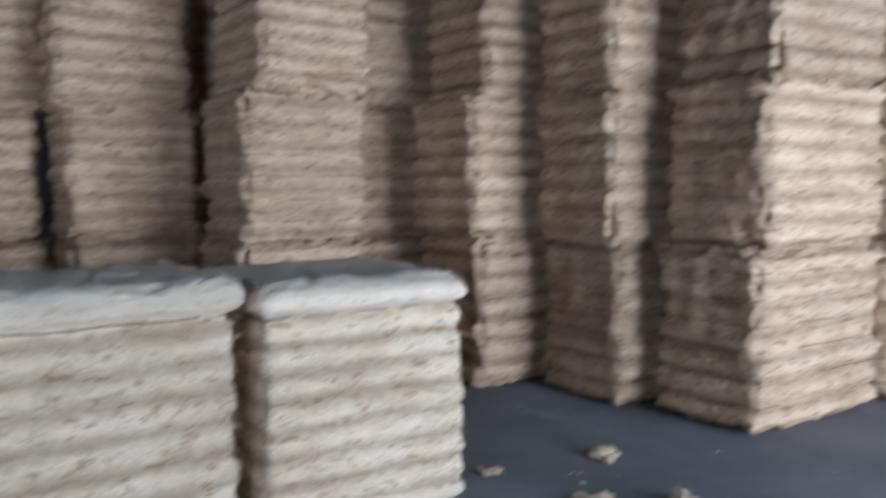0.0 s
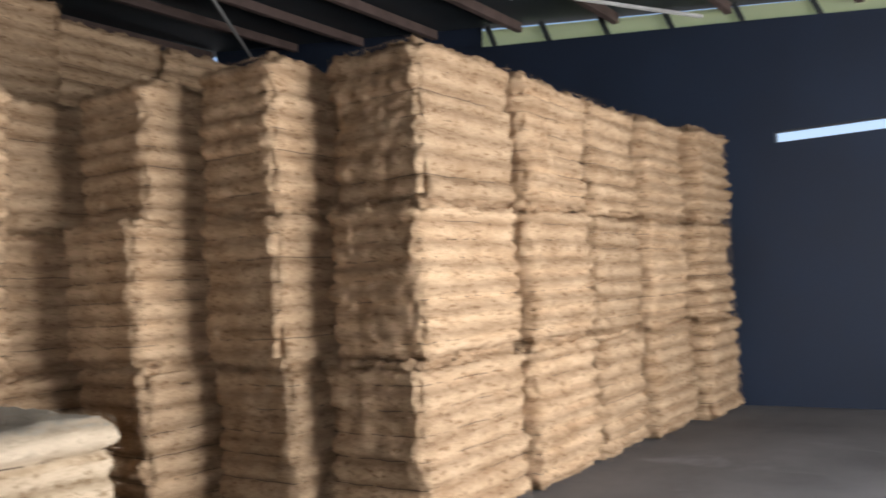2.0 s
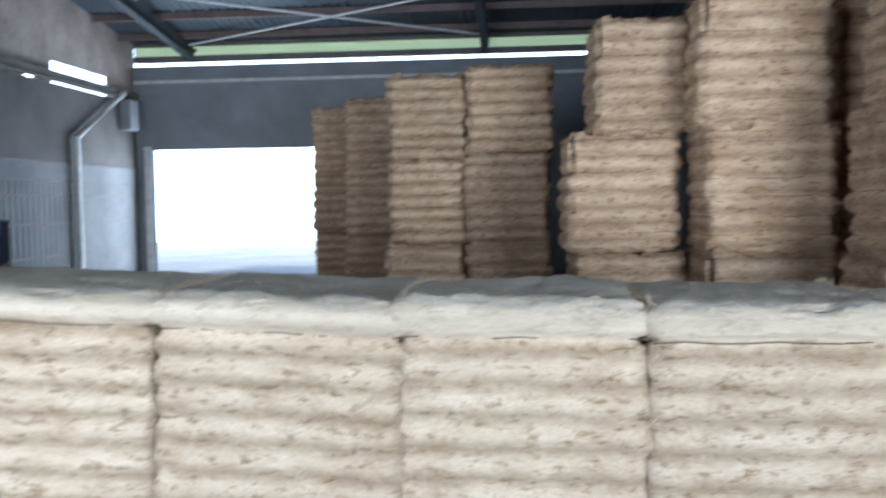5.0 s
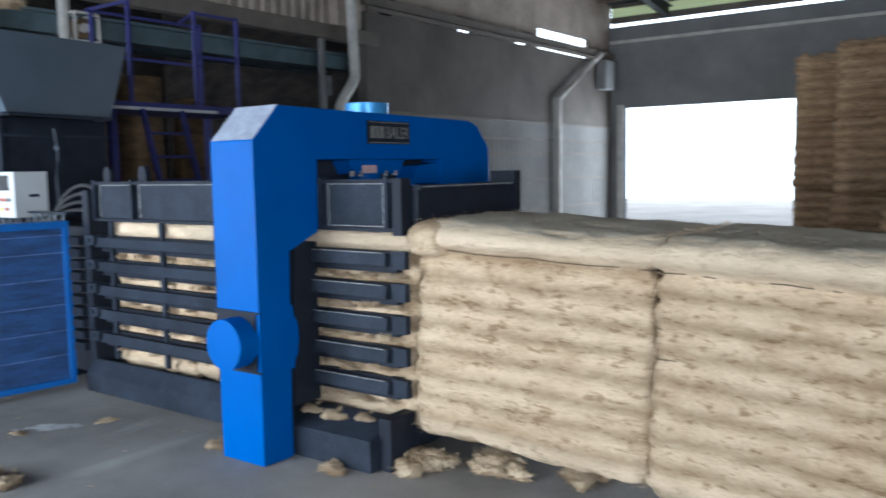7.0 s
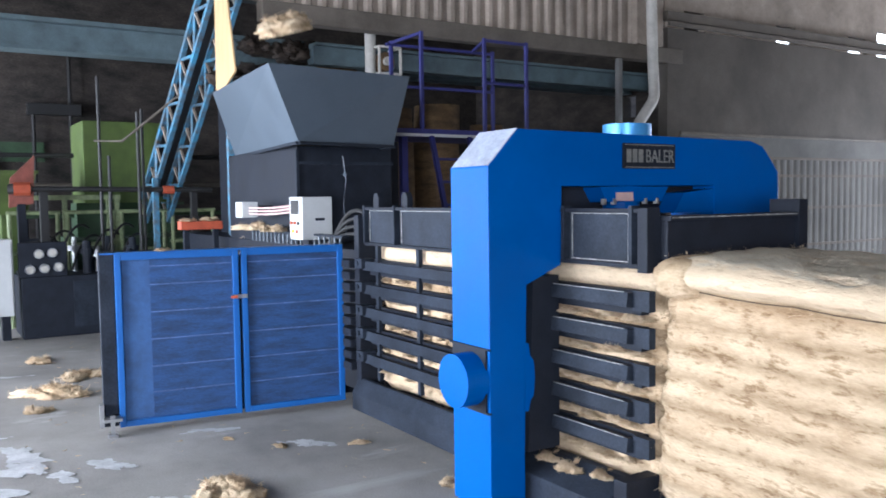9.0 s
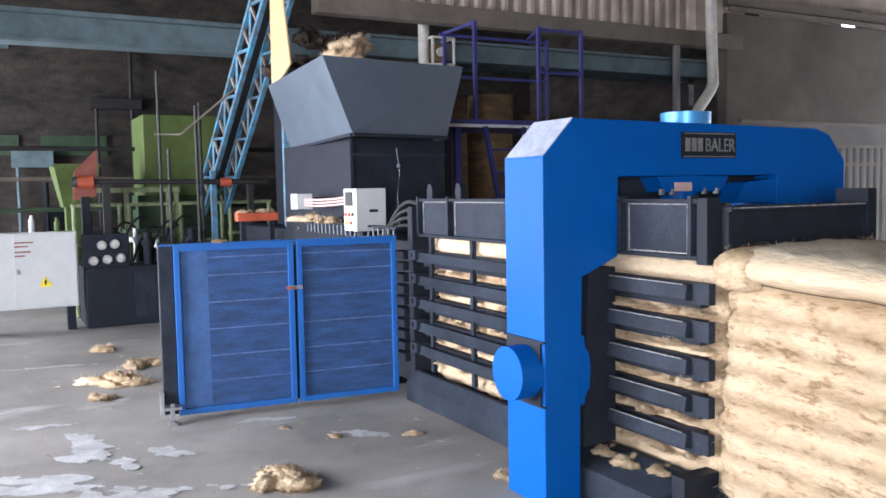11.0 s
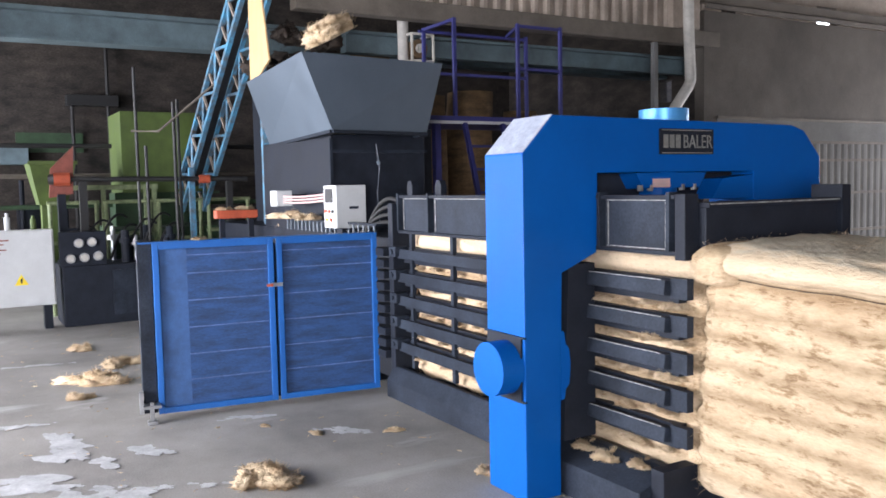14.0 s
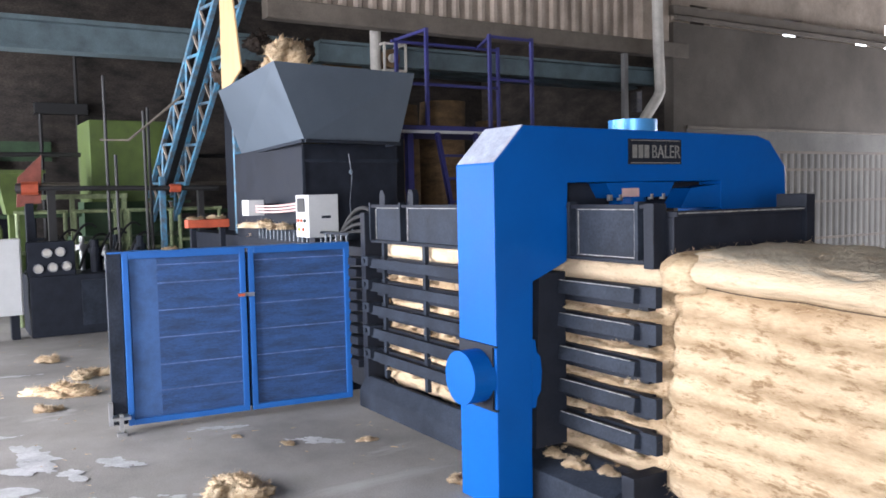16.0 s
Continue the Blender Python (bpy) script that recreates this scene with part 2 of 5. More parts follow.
M_WIRE = mat("rusty_baling_wire", (0.10, 0.07, 0.05), 0.6, 0.6, 0.3, 20, 0, 200)
M_ROOF = mat("dark_roof_sheet", (0.06, 0.07, 0.076), 0.6, 0.3, 0.35, 1.2, 0.1, 40)
M_PURLIN = mat("red_oxide_purlin", (0.13, 0.085, 0.068), 0.7, 0, 0.3, 4, 0.1, 60)
M_RAFTER = mat("dark_green_grey_steel", (0.03, 0.035, 0.035), 0.6, 0, 0.3, 3, 0.1, 60)
M_WALLD = mat("dark_blue_grey_wall_sheet", (0.008, 0.016, 0.034), 0.65, 0, 0.25, 0.8, 0.1, 40)
M_WALLG = mat("grey_wall_sheet", (0.19, 0.19, 0.188), 0.7, 0, 0.25, 0.9, 0.1, 40)
M_WALLG2 = mat("pale_grey_wall_sheet", (0.15, 0.147, 0.14), 0.8, 0, 0.25, 0.9, 0.1, 40, spec=0.1)
M_WALLW = mat("dark_wall_sheet", (0.112, 0.10, 0.088), 0.8, 0, 0.3, 0.9, 0.1, 40, spec=0.1)
M_TANCLAD = mat("rusty_beige_cladding", (0.34, 0.28, 0.23), 0.7, 0, 0.35, 1.5, 0.1, 50)
M_BEAM = mat("dusty_brown_beam", (0.13, 0.11, 0.09), 0.8, 0, 0.35, 2, 0.15, 60)
M_TEAL = mat("faded_teal_paint", (0.115, 0.165, 0.185), 0.7, 0, 0.35, 2.5, 0.1, 60)
M_SKYBLUE = mat("light_blue_paint", (0.05, 0.23, 0.38), 0.6, 0, 0.5, 7, 0.1, 80, second=(0.10, 0.075, 0.06))
M_GREEN = mat("lime_green_paint", (0.075, 0.115, 0.024), 0.6, 0, 0.3, 3, 0.1, 70)
M_DKGREEN = mat("dark_green_paint", (0.03, 0.065, 0.03), 0.6, 0, 0.4, 4, 0.1, 70)
M_ORANGE = mat("orange_red_paint", (0.42, 0.08, 0.035), 0.55, 0, 0.25, 5, 0.08, 70)
M_REDBRN = mat("faded_red_paint", (0.24, 0.07, 0.05), 0.65, 0, 0.3, 5, 0.1, 70)
M_PLY = mat("yellow_plywood", (0.56, 0.38, 0.19), 0.65, 0, 0.18, 2, 0.08, 40, stretch=(4, 4, 0.6))
M_PIPE = mat("dusty_white_pipe", (0.48, 0.46, 0.42), 0.6, 0, 0.25, 4, 0.1, 60)
M_YELLOW = mat("warning_yellow", (0.80, 0.60, 0.03), 0.5, 0, 0.1, 8, 0, 60)
M_RUBBER = mat("black_rubber", (0.015, 0.015, 0.016), 0.55, 0, 0.2, 12, 0.05, 90)
M_BROWNWALL = mat("sooty_brown_wall", (0.05, 0.04, 0.034), 0.85, 0, 0.85, 1.6, 0.3, 20, stretch=(1, 1, 2.5))
M_PALEGREEN = mat("pale_green_worn_paint", (0.24, 0.29, 0.15), 0.7, 0, 0.5, 6, 0.1, 60)
M_WORN = mat("scuffed_paint_edge", (0.34, 0.34, 0.33), 0.6, 0.2, 0.7, 30, 0.1, 80)
M_SACK = mat("brown_woven_sacking", (0.17, 0.105, 0.05), 0.9, 0, 0.6, 3, 0.4, 50, stretch=(1, 1, 2.5))
M_DARKFIBRE = mat("dark_matted_fibre", (0.045, 0.032, 0.024), 0.95, 0, 0.7, 5, 0.5, 40)
M_STAIN = mat("dried_pale_slurry", (0.42, 0.42, 0.42), 0.8, 0, 0.3, 5, 0.1, 60)
M_GROUND = mat("pale_dusty_ground", (0.42, 0.38, 0.32), 0.9, 0, 0.25, 0.4, 0.2, 8)
M_SHEENDUST = mat("grey_sheen_dust", (0.30, 0.33, 0.40), 0.7, 0, 0.3, 9, 0.05, 80)
M_PLASTER = mat("pale_cable_sleeve", (0.55, 0.38, 0.36), 0.6, 0, 0.2, 9, 0, 60)


def translucent_sheet(name, color):
    m = bpy.data.materials.new(name)
    m.use_nodes = True
    nt = m.node_tree
    out = nt.nodes["Material Output"]
    t, d, mx, n = (nt.nodes.new(k) for k in ("ShaderNodeBsdfTranslucent", "ShaderNodeBsdfDiffuse", "ShaderNodeMixShader", "ShaderNodeTexNoise"))
    n.inputs["Scale"].default_value = 3.0
    r = nt.nodes.new("ShaderNodeValToRGB")
    r.color_ramp.elements[0].color = (*(c * 0.7 for c in color), 1)
    r.color_ramp.elements[1].color = (*color, 1)
    nt.links.new(n.outputs[0], r.inputs[0])
    nt.links.new(r.outputs[0], t.inputs[0])
    nt.links.new(r.outputs[0], d.inputs[0])
    mx.inputs[0].default_value = 0.25
    nt.links.new(t.outputs[0], mx.inputs[1])
    nt.links.new(d.outputs[0], mx.inputs[2])
    nt.links.new(mx.outputs[0], out.inputs[0])
    return m


M_SKYLIGHT = translucent_sheet("yellowed_skylight_sheet", (0.85, 0.88, 0.62))


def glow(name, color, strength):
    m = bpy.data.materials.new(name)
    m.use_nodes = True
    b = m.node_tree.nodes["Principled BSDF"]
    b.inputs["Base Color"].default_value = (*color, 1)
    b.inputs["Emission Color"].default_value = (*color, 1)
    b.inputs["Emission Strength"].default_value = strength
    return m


M_HAZE = glow("glowing_outdoor_haze", (0.92, 0.97, 1.0), 3.0)
M_TUBE = mat("white_lamp_tube", (0.8, 0.8, 0.8), 0.4, 0, 0.05, 5, 0, 50)


# ---- mesh helpers ----
def box(bm, x0, x1, y0, y1, z0, z1, bevel=0.0):
    geo = bmesh.ops.create_cube(bm, size=1.0)
    vs = geo["verts"]
    bmesh.ops.transform(bm, matrix=Matrix.Translation(((x0 + x1) / 2, (y0 + y1) / 2, (z0 + z1) / 2))
                        @ Matrix.Diagonal((abs(x1 - x0), abs(y1 - y0), abs(z1 - z0), 1)), verts=vs)
    if bevel:
        es = list({e for v in vs for e in v.link_edges})
        bmesh.ops.bevel(bm, geom=es, offset=bevel, segments=2, affect="EDGES", profile=0.6)
    return bm


def rod(bm, p, q, r, n=10, r2=None):
    p, q = Vector(p), Vector(q)
    geo = bmesh.ops.create_cone(bm, cap_ends=True, segments=n, radius1=r, radius2=r if r2 is None else r2, depth=(q - p).length)
    turn = (q - p).to_track_quat("Z", "Y").to_matrix().to_4x4()
    bmesh.ops.transform(bm, matrix=Matrix.Translation((p + q) / 2) @ turn, verts=geo["verts"])
    return bm


def bar(bm, p, q, w, h):
    """A straight square bar from p to q."""
    p, q = Vector(p), Vector(q)
    geo = bmesh.ops.create_cube(bm, size=1.0)
    turn = (q - p).to_track_quat("Z", "Y").to_matrix().to_4x4()
    bmesh.ops.transform(bm, matrix=Matrix.Translation((p + q) / 2) @ turn @ Matrix.Diagonal((w, h, (q - p).length, 1)), verts=geo["verts"])
    return bm


def prism(bm, pts, axis, a, b, bevel=0.0):
    """A flat outline (list of 2D points in the other two axes, in order) pulled from a to b along axis."""
    def at(p, v):
        return {"x": (v, p[0], p[1]), "y": (p[0], v, p[1]), "z": (p[0], p[1], v)}[axis]
    lo, hi = [bm.verts.new(at(p, a)) for p in pts], [bm.verts.new(at(p, b)) for p in pts]
    bm.faces.new(lo)
    bm.faces.new(hi)
    n = len(pts)
    for k in range(n):
        bm.faces.new((lo[k], lo[(k + 1) % n], hi[(k + 1) % n], hi[k]))
    bmesh.ops.recalc_face_normals(bm, faces=bm.faces[:])
    if bevel:
        es = [e for v in lo + hi for e in v.link_edges]
        bmesh.ops.bevel(bm, geom=list(set(es)), offset=bevel, segments=2, affect="EDGES", profile=0.6)
    return bm


def hull(bm, lo, hi):
    """Four-cornered solid between two quads."""
    a, b = [bm.verts.new(p) for p in lo], [bm.verts.new(p) for p in hi]
    bm.faces.new(a)
    bm.faces.new(b)
    for k in range(4):
        bm.faces.new((a[k], a[(k + 1) % 4], b[(k + 1) % 4], b[k]))
    bmesh.ops.recalc_face_normals(bm, faces=bm.faces[:])
    return bm


def tube(bm, pts, r, n=8):
    """A bent tube, swept as one skin along the points."""
    pts = [Vector(p) for p in pts]
    rings = []
    for k, p in enumerate(pts):
        way = (pts[min(k + 1, len(pts) - 1)] - pts[max(k - 1, 0)]).normalized()
        a = way.cross(Vector((0.31, 0.17, 0.93) if abs(way.z) < 0.9 else (1, 0.1, 0))).normalized()
        b_ = way.cross(a)
        rings.append([bm.verts.new(p + (a * math.cos(2 * math.pi * s / n) + b_ * math.sin(2 * math.pi * s / n)) * r) for s in range(n)])
    for u, v in zip(rings, rings[1:]):
        shift = min(range(n), key=lambda d: (u[0].co - v[d].co).length)
        v[:] = v[shift:] + v[:shift]
        for s in range(n):
            bm.faces.new((u[s], u[(s + 1) % n], v[(s + 1) % n], v[s]))
    bm.faces.new(rings[0])
    bm.faces.new(rings[-1])
    bmesh.ops.recalc_face_normals(bm, faces=bm.faces[:])
    return bm


def arc(p, q, sag, n=10):
    p, q = Vector(p), Vector(q)
    return [p.lerp(q, k / n) + Vector((0, 0, sag * 4 * (k / n) * (1 - k / n))) for k in range(n + 1)]


ORIGIN = {}


def thing(name, x, y, z, label, category, group="", kind=""):
    ob = new(name)
    ob.empty_display_size = 0.1
    ob.location = (x, y, z)
    ORIGIN[ob] = Vector((x, y, z))
    return tagged(ob, label, category, group, kind)


def mesh_of(bm, name, material, smooth=False):
    me = bpy.data.meshes.new(name)
    bm.to_mesh(me)
    bm.free()
    me.materials.append(material)
    if smooth:
        me.shade_smooth()
    return me


def part(name, bm, material, parent, label="", smooth=False):
    """One mesh object under a thing or a part; the bmesh is given in the world's own metres."""
    o = ORIGIN[parent]
    bmesh.ops.translate(bm, vec=-o, verts=bm.verts[:])
    ob = new(name, mesh_of(bm, name, material, smooth))
    ob.parent = parent
    ORIGIN[ob] = o
    return tagged(ob, label)


def solo(name, bm, material, label, category, group="", kind="", smooth=False):
    ob = new(name, mesh_of(bm, name, material, smooth))
    ORIGIN[ob] = Vector((0, 0, 0))
    return tagged(ob, label, category, group, kind)


def word(text, x, y, z, width, height):
    """Raised letters on a face that looks along +x; they run along +y and fill the width and height."""
    cu = bpy.data.curves.new("word", "FONT")
    cu.body, cu.extrude = text, 0.002
    ob = new("word", cu)
    me = bpy.data.meshes.new_from_object(ob.evaluated_get(bpy.context.evaluated_depsgraph_get()))
    bpy.data.objects.remove(ob)
    bpy.data.curves.remove(cu)
    bm = bmesh.new()
    bm.from_mesh(me)
    bpy.data.meshes.remove(me)
    xs, ys = [v.co.x for v in bm.verts], [v.co.y for v in bm.verts]
    for v in bm.verts:
        a, b_, c = v.co
        v.co = (x + c, y + width * (a - min(xs)) / (max(xs) - min(xs)), z + height * (b_ - min(ys)) / (max(ys) - min(ys)))
    return bm


def B():
    return bmesh.new()


def setting(name, bm, material, label, category):
    return solo(name, bm, material, label, category, kind="structure")


# ---- the halls ----
def roof_z(y):
    return 7.1 - 0.137 * abs(y - 12.9)


XE, XW, YN, YS = 12.4, -9.8, 20.5, -5.0
bm = B()
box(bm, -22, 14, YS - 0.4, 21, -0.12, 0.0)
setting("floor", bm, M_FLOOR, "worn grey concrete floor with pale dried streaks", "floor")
bm = B()
box(bm, -900, 900, -900, 900, -0.4, -0.13)
setting("ground", bm, M_GROUND, "pale dusty ground outside the hall", "ground")

# north wall with the tall doorway
DX0, DX1, DZ = -9.42, -5.02, 3.3
bm = B()
box(bm, XW - 0.1, DX0, YN, YN + 0.2, 0, 5.45)
box(bm, DX1, XE + 0.2, YN, YN + 0.2, 0, 5.45)
box(bm, DX0, DX1, YN, YN + 0.2, DZ, 5.45)
setting("wall_north", bm, M_WALLG, "grey sheet-metal end wall with an open doorway", "wall")
bm = B()
box(bm, XW, XE, YN - 0.10, YN - 0.004, 5.0, 5.08)
setting("trim_rail_north", bm, M_PIPE, "pale horizontal rail along the wall top", "trim")
for a, b_ in ((DX0 - 0.16, DX0 + 0.02), (DX1 - 0.02, DX1 + 0.14)):
    bm = B()
    box(bm, a, b_, YN - 0.09, YN - 0.004, 0, DZ + 0.08, 0.01)
    setting("door_jamb", bm, M_PIPE, "dusty pale steel door jamb", "door frame")
bm = B()
box(bm, XW, XE, YN - 0.02, YN + 0.16, 5.56, 5.70)
box(bm, XW, XE, YN - 0.02, YN + 0.16, 5.95, 6.05)
setting("trim_wall_plate", bm, M_BEAM, "dark steel plate under the eave", "trim")
bm = B()
box(bm, XW, XE, YN + 0.02, YN + 0.05, 5.70, 5.95)
setting("skylight_strip_north", bm, M_SKYLIGHT, "yellowed translucent sheet below the eave", "skylight")

# east wall with a narrow slot and the glazed band under the roof
bm = B()
SL0, SL1, SZ0, SZ1 = -4.2, 1.70, 3.56, 3.71
prism(bm, [(YS, 0), (YN, 0), (YN, 3.56), (YS, 3.56)], "x", XE, XE + 0.2)
prism(bm, [(SL1, SZ0), (YN, SZ0), (YN, 5.6), (12.9, 6.6), (SL1, 5.27)], "x", XE, XE + 0.2)
prism(bm, [(YS, SZ0), (SL0, SZ0), (SL0, 4.51), (YS, 4.41)], "x", XE, XE + 0.2)
prism(bm, [(SL0, SZ1), (SL1, SZ1), (SL1, 5.27), (SL0, 4.51)], "x", XE, XE + 0.2)
setting("wall_east", bm, M_WALLD, "dark blue-grey sheet end wall with a narrow slot", "wall")
bm = B()
y = YS
while y < 6.4:
    z0 = 5.27 + (y - SL1) * 0.128
    bar(bm, (XE + 0.05, y, z0 - 0.02), (XE + 0.05, y + 0.12, roof_z(y) - 0.02), 0.07, 0.07)
    y += 1.0
setting("trim_eave_studs", bm, M_RAFTER, "short dark studs between wall top and roof", "trim")
bm = B()
ky = (6.3 - YS) / (12.9 - YS)
prism(bm, [(YS, 4.42), (6.3, 4.42 + 2.2 * ky), (6.3, 4.62 + 2.4 * ky), (YS, 4.62)], "x", XE + 0.16, XE + 0.175)
setting("skylight_strip_east", bm, M_SKYLIGHT, "yellowed translucent corrugated strip under the roof", "skylight")

bm = B()
prism(bm, [(6.3, 4.42 + 2.2 * ky - 0.1), (12.9, 6.55), (12.9, 7.4), (6.3, 5.0 + 2.4 * ky)], "x", XE + 0.15, XE + 0.18)
setting("wall_east_gable", bm, M_WALLD, "dark sheet closing the gap under the roof", "wall")

# west side: sheet wall, open bay beneath a clad lintel
YO = 10.45
bm = B()
box(bm, XW - 0.2, XW, YO, YN + 0.2, 0, 4.495)
setting("wall_west", bm, M_WALLW, "dark sheet wall beside the doorway", "wall")
bm = B()
box(bm, XW + 0.001, XW + 0.008, YO + 0.3, YN - 0.01, 2.42, 2.76)
setting("wall_panel_west", bm, M_WALLG2, "plain grey-brown sheet above the ribbed part", "panel")
for z in (0.75, 1.45, 2.05, 2.37, 2.76):
    bm = B()
    box(bm, XW + 0.004, XW + 0.03, YO + 0.3, YN - 0.01, z, z + 0.05)
    setting("wall_girt", bm, M_BEAM, "thin dark horizontal wall rail", "trim")
bm = B()
yy = YO + 0.4
while yy < YN - 0.2:
    prism(bm, [(XW + 0.001, yy), (XW + 0.012, yy + 0.05), (XW + 0.012, yy + 0.12), (XW + 0.001, yy + 0.17)], "z", 0.02, 2.37)
    yy += 0.2
setting("wall_ribs", bm, M_WALLG2, "upright ribs of the sheet wall", "trim")
bm = B()
box(bm, XW - 0.18, XW + 0.02, 3.5, YO + 0.35, 3.92, 4.16, 0.015)
setting("lintel_beam", bm, M_BEAM, "dusty brown concrete lintel beam over the bay", "beam")
bm = B()
box(bm, XW - 1.2, XW - 1.0, 4.6, 12.9, 3.62, 3.86)
box(bm, XW - 1.3, XW - 0.9, 4.6, 12.9, 3.86, 3.90)
setting("lintel_flange", bm, M_TEAL, "faded teal beam behind the lintel", "beam")
bm = B()
yy = 3.2
while yy < YO - 0.75:
    prism(bm, [(XW - 0.12, yy), (XW - 0.10, yy), (XW - 0.06, yy + 0.04), (XW - 0.06, yy + 0.10), (XW - 0.10, yy + 0.14),
               (XW - 0.10, yy + 0.215), (XW - 0.12, yy + 0.215)], "z", 4.16, 6.3)
    yy += 0.215
setting("cladding_panel", bm, M_TANCLAD, "rusty beige corrugated cladding above the lintel", "cladding")
bm = B()
box(bm, XW - 0.2, XW + 0.05, YO - 0.75, YO - 0.15, 4.16, 6.6, 0.02)
setting("column_west", bm, M_TANCLAD, "dusty beige column end above the lintel", "column")
bm = B()
box(bm, XW - 0.18, XW - 0.05, YS, 3.2, 4.75, 6.3)
setting("cladding_upper", bm, M_BEAM, "brown boarding above the open bay", "cladding")
bm = B()
box(bm, XW - 0.10, XW - 0.02, 9.37, 9.46, 0, 3.92, 0.01)
setting("column_bay", bm, M_WALLG, "thin grey post at the bay opening", "column")
bm = B()
box(bm, XW - 0.1, XW + 0.1, YO - 0.1, YN, 4.60, 4.74)
box(bm, XW + 0.1, XW + 0.16, YO - 0.1, YN, 4.50, 4.56)
setting("eave_gutter", bm, M_BEAM, "long gutter and ledge along the wall top", "gutter")
bm = B()
box(bm, XW - 0.19, XW - 0.05, YO, 16.6, 4.82, 6.9)
box(bm, XW - 0.19, XW - 0.05, 16.6, 19.3, 5.02, 6.9)
box(bm, XW - 0.19, XW - 0.05, 19.3, YN + 0.1, 4.5, 6.9)
for a, b_ in ((YO, 10.9), (11.4, 13.35), (13.9, 15.6), (16.2, 16.6)):
    box(bm, XW - 0.19, XW - 0.05, a, b_, 4.5, 4.82)
setting("cladding_gable", bm, M_TANCLAD, "brown sheeting over the gutter with light gaps", "cladding")

# the second bay beyond
bm = B()
box(bm, -19.2, -19.0, YS, YN, 0, 6.5)
setting("wall_bay_back", bm, M_BROWNWALL, "sooty brown back wall of the far bay", "wall")
bm = B()
box(bm, -19.0, -13.36, 13.0, 13.2, 0, 6.5)
box(bm, -13.02, XW - 0.2, 13.0, 13.2, 0, 6.5)
box(bm, -13.36, -13.02, 13.0, 13.2, 0, 3.42)
box(bm, -13.36, -13.02, 13.0, 13.2, 3.88, 6.5)
setting("wall_bay_side", bm, M_BROWNWALL, "sooty brown side wall of the far bay", "wall")
bm = B()
box(bm, -19.2, XW - 0.2, YS, 13.2, 6.3, 6.45)
setting("ceiling_bay", bm, M_ROOF, "dark roof sheets over the far bay", "ceiling")
for k, y0 in enumerate((-2.3, -0.7, 0.95)):
    bm = B()
    box(bm, -18.99, -18.95, y0, y0 + 1.25, 2.60, 3.0)
    ob = setting("wall_panel_green", bm, M_DKGREEN, "dull green panel in the back wall", "panel")
bm = B()
box(bm, -13.4, -13.1, YS, 12.9, 3.95, 4.28)
box(bm, -13.55, -12.95, YS, 12.9, 4.28, 4.34)
box(bm, -13.45, -13.05, YS, 12.9, 3.90, 3.95)
setting("crane_beam", bm, M_TEAL, "faded teal crane beam along the far bay", "beam")
bm = B()
box(bm, -13.4, -13.1, 5.1, 5.45, 0, 3.9, 0.01)
setting("column_crane", bm, M_BEAM, "dark column under the crane beam", "column")

# south side, out of view: added wall and columns that frame the daylight openings
bm = B()
box(bm, 7.9, XE + 0.2, YS - 0.2, YS, 0, 4.6)
box(bm, -3.4, 3.5, YS - 0.2, YS, 0, 4.6)
box(bm, -12.5, -9.0, YS - 0.2, YS, 0, 4.6)
box(bm, -19.2, -17.1, YS - 0.2, YS, 0, 4.6)
for a, b_ in ((-17.1, -12.5), (-9.0, -3.4), (3.5, 7.9)):
    box(bm, a, b_, YS - 0.2, YS, 3.65, 4.6)
setting("wall_south", bm, M_WALLD, "unseen dark sheet wall, added to bound the yard daylight", "wall")
for k in (-9.1, -3.3, 3.4, 8.0):
    bm = B()
    box(bm, k - 0.12, k + 0.12, YS - 0.25, YS + 0.05, 0, 4.55, 0.01)
    setting("column_south", bm, M_RAFTER, "dark steel column at the open side", "column")

# roof: sheets, purlins, rafters, bracing
bm = B()
for a, b_ in ((YS - 0.4, 12.9), (12.9, YN + 0.3)):
    prism(bm, [(a, roof_z(a)), (b_, roof_z(b_)), (b_, roof_z(b_) + 0.05), (a, roof_z(a) + 0.05)], "x", XW - 0.3, XE + 0.3)
setting("ceiling", bm, M_ROOF, "dark corrugated roof sheets", "ceiling")
bm = B()
xx = XW
while xx < 7:
    prism(bm, [(13.0, roof_z(13.0) - 0.03), (YN, roof_z(YN) - 0.03), (YN, roof_z(YN) - 0.004), (13.0, roof_z(13.0) - 0.004)], "x", xx, xx + 0.09)
    xx += 0.2
setting("ceiling_ribs", bm, M_ROOF, "ribs of the corrugated roof sheets", "ceiling")
for y in [10.43 - 1.65 * k for k in range(9, -1, -1)] + [12.9, 14.3, 15.6, 16.85, 18.4, 19.7]:
    bm = B()
    z = roof_z(y) - 0.035
    box(bm, XW, XE, y - 0.035, y + 0.035, z - 0.135, z)
    box(bm, XW, XE, y - 0.035, y + 0.06, z - 0.15, z - 0.137)
    setting("purlin", bm, M_PURLIN, "red-oxide steel purlin under the roof", "purlin")
for x in (-8.2, -0.65, 6.9):
    for a, b_ in ((YS, 12.9), (12.9, YN)):
        bm = B()
        for w, d0, d1 in ((0.09, 0.23, 0.26), (0.012, 0.26, 0.50), (0.09, 0.50, 0.53)):
            prism(bm, [(a, roof_z(a) - d1), (b_, roof_z(b_) - d1), (b_, roof_z(b_) - d0), (a, roof_z(a) - d0)], "x", x - w, x + w)
        setting("rafter", bm, M_RAFTER, "dark steel roof rafter", "rafter")
bm = B()
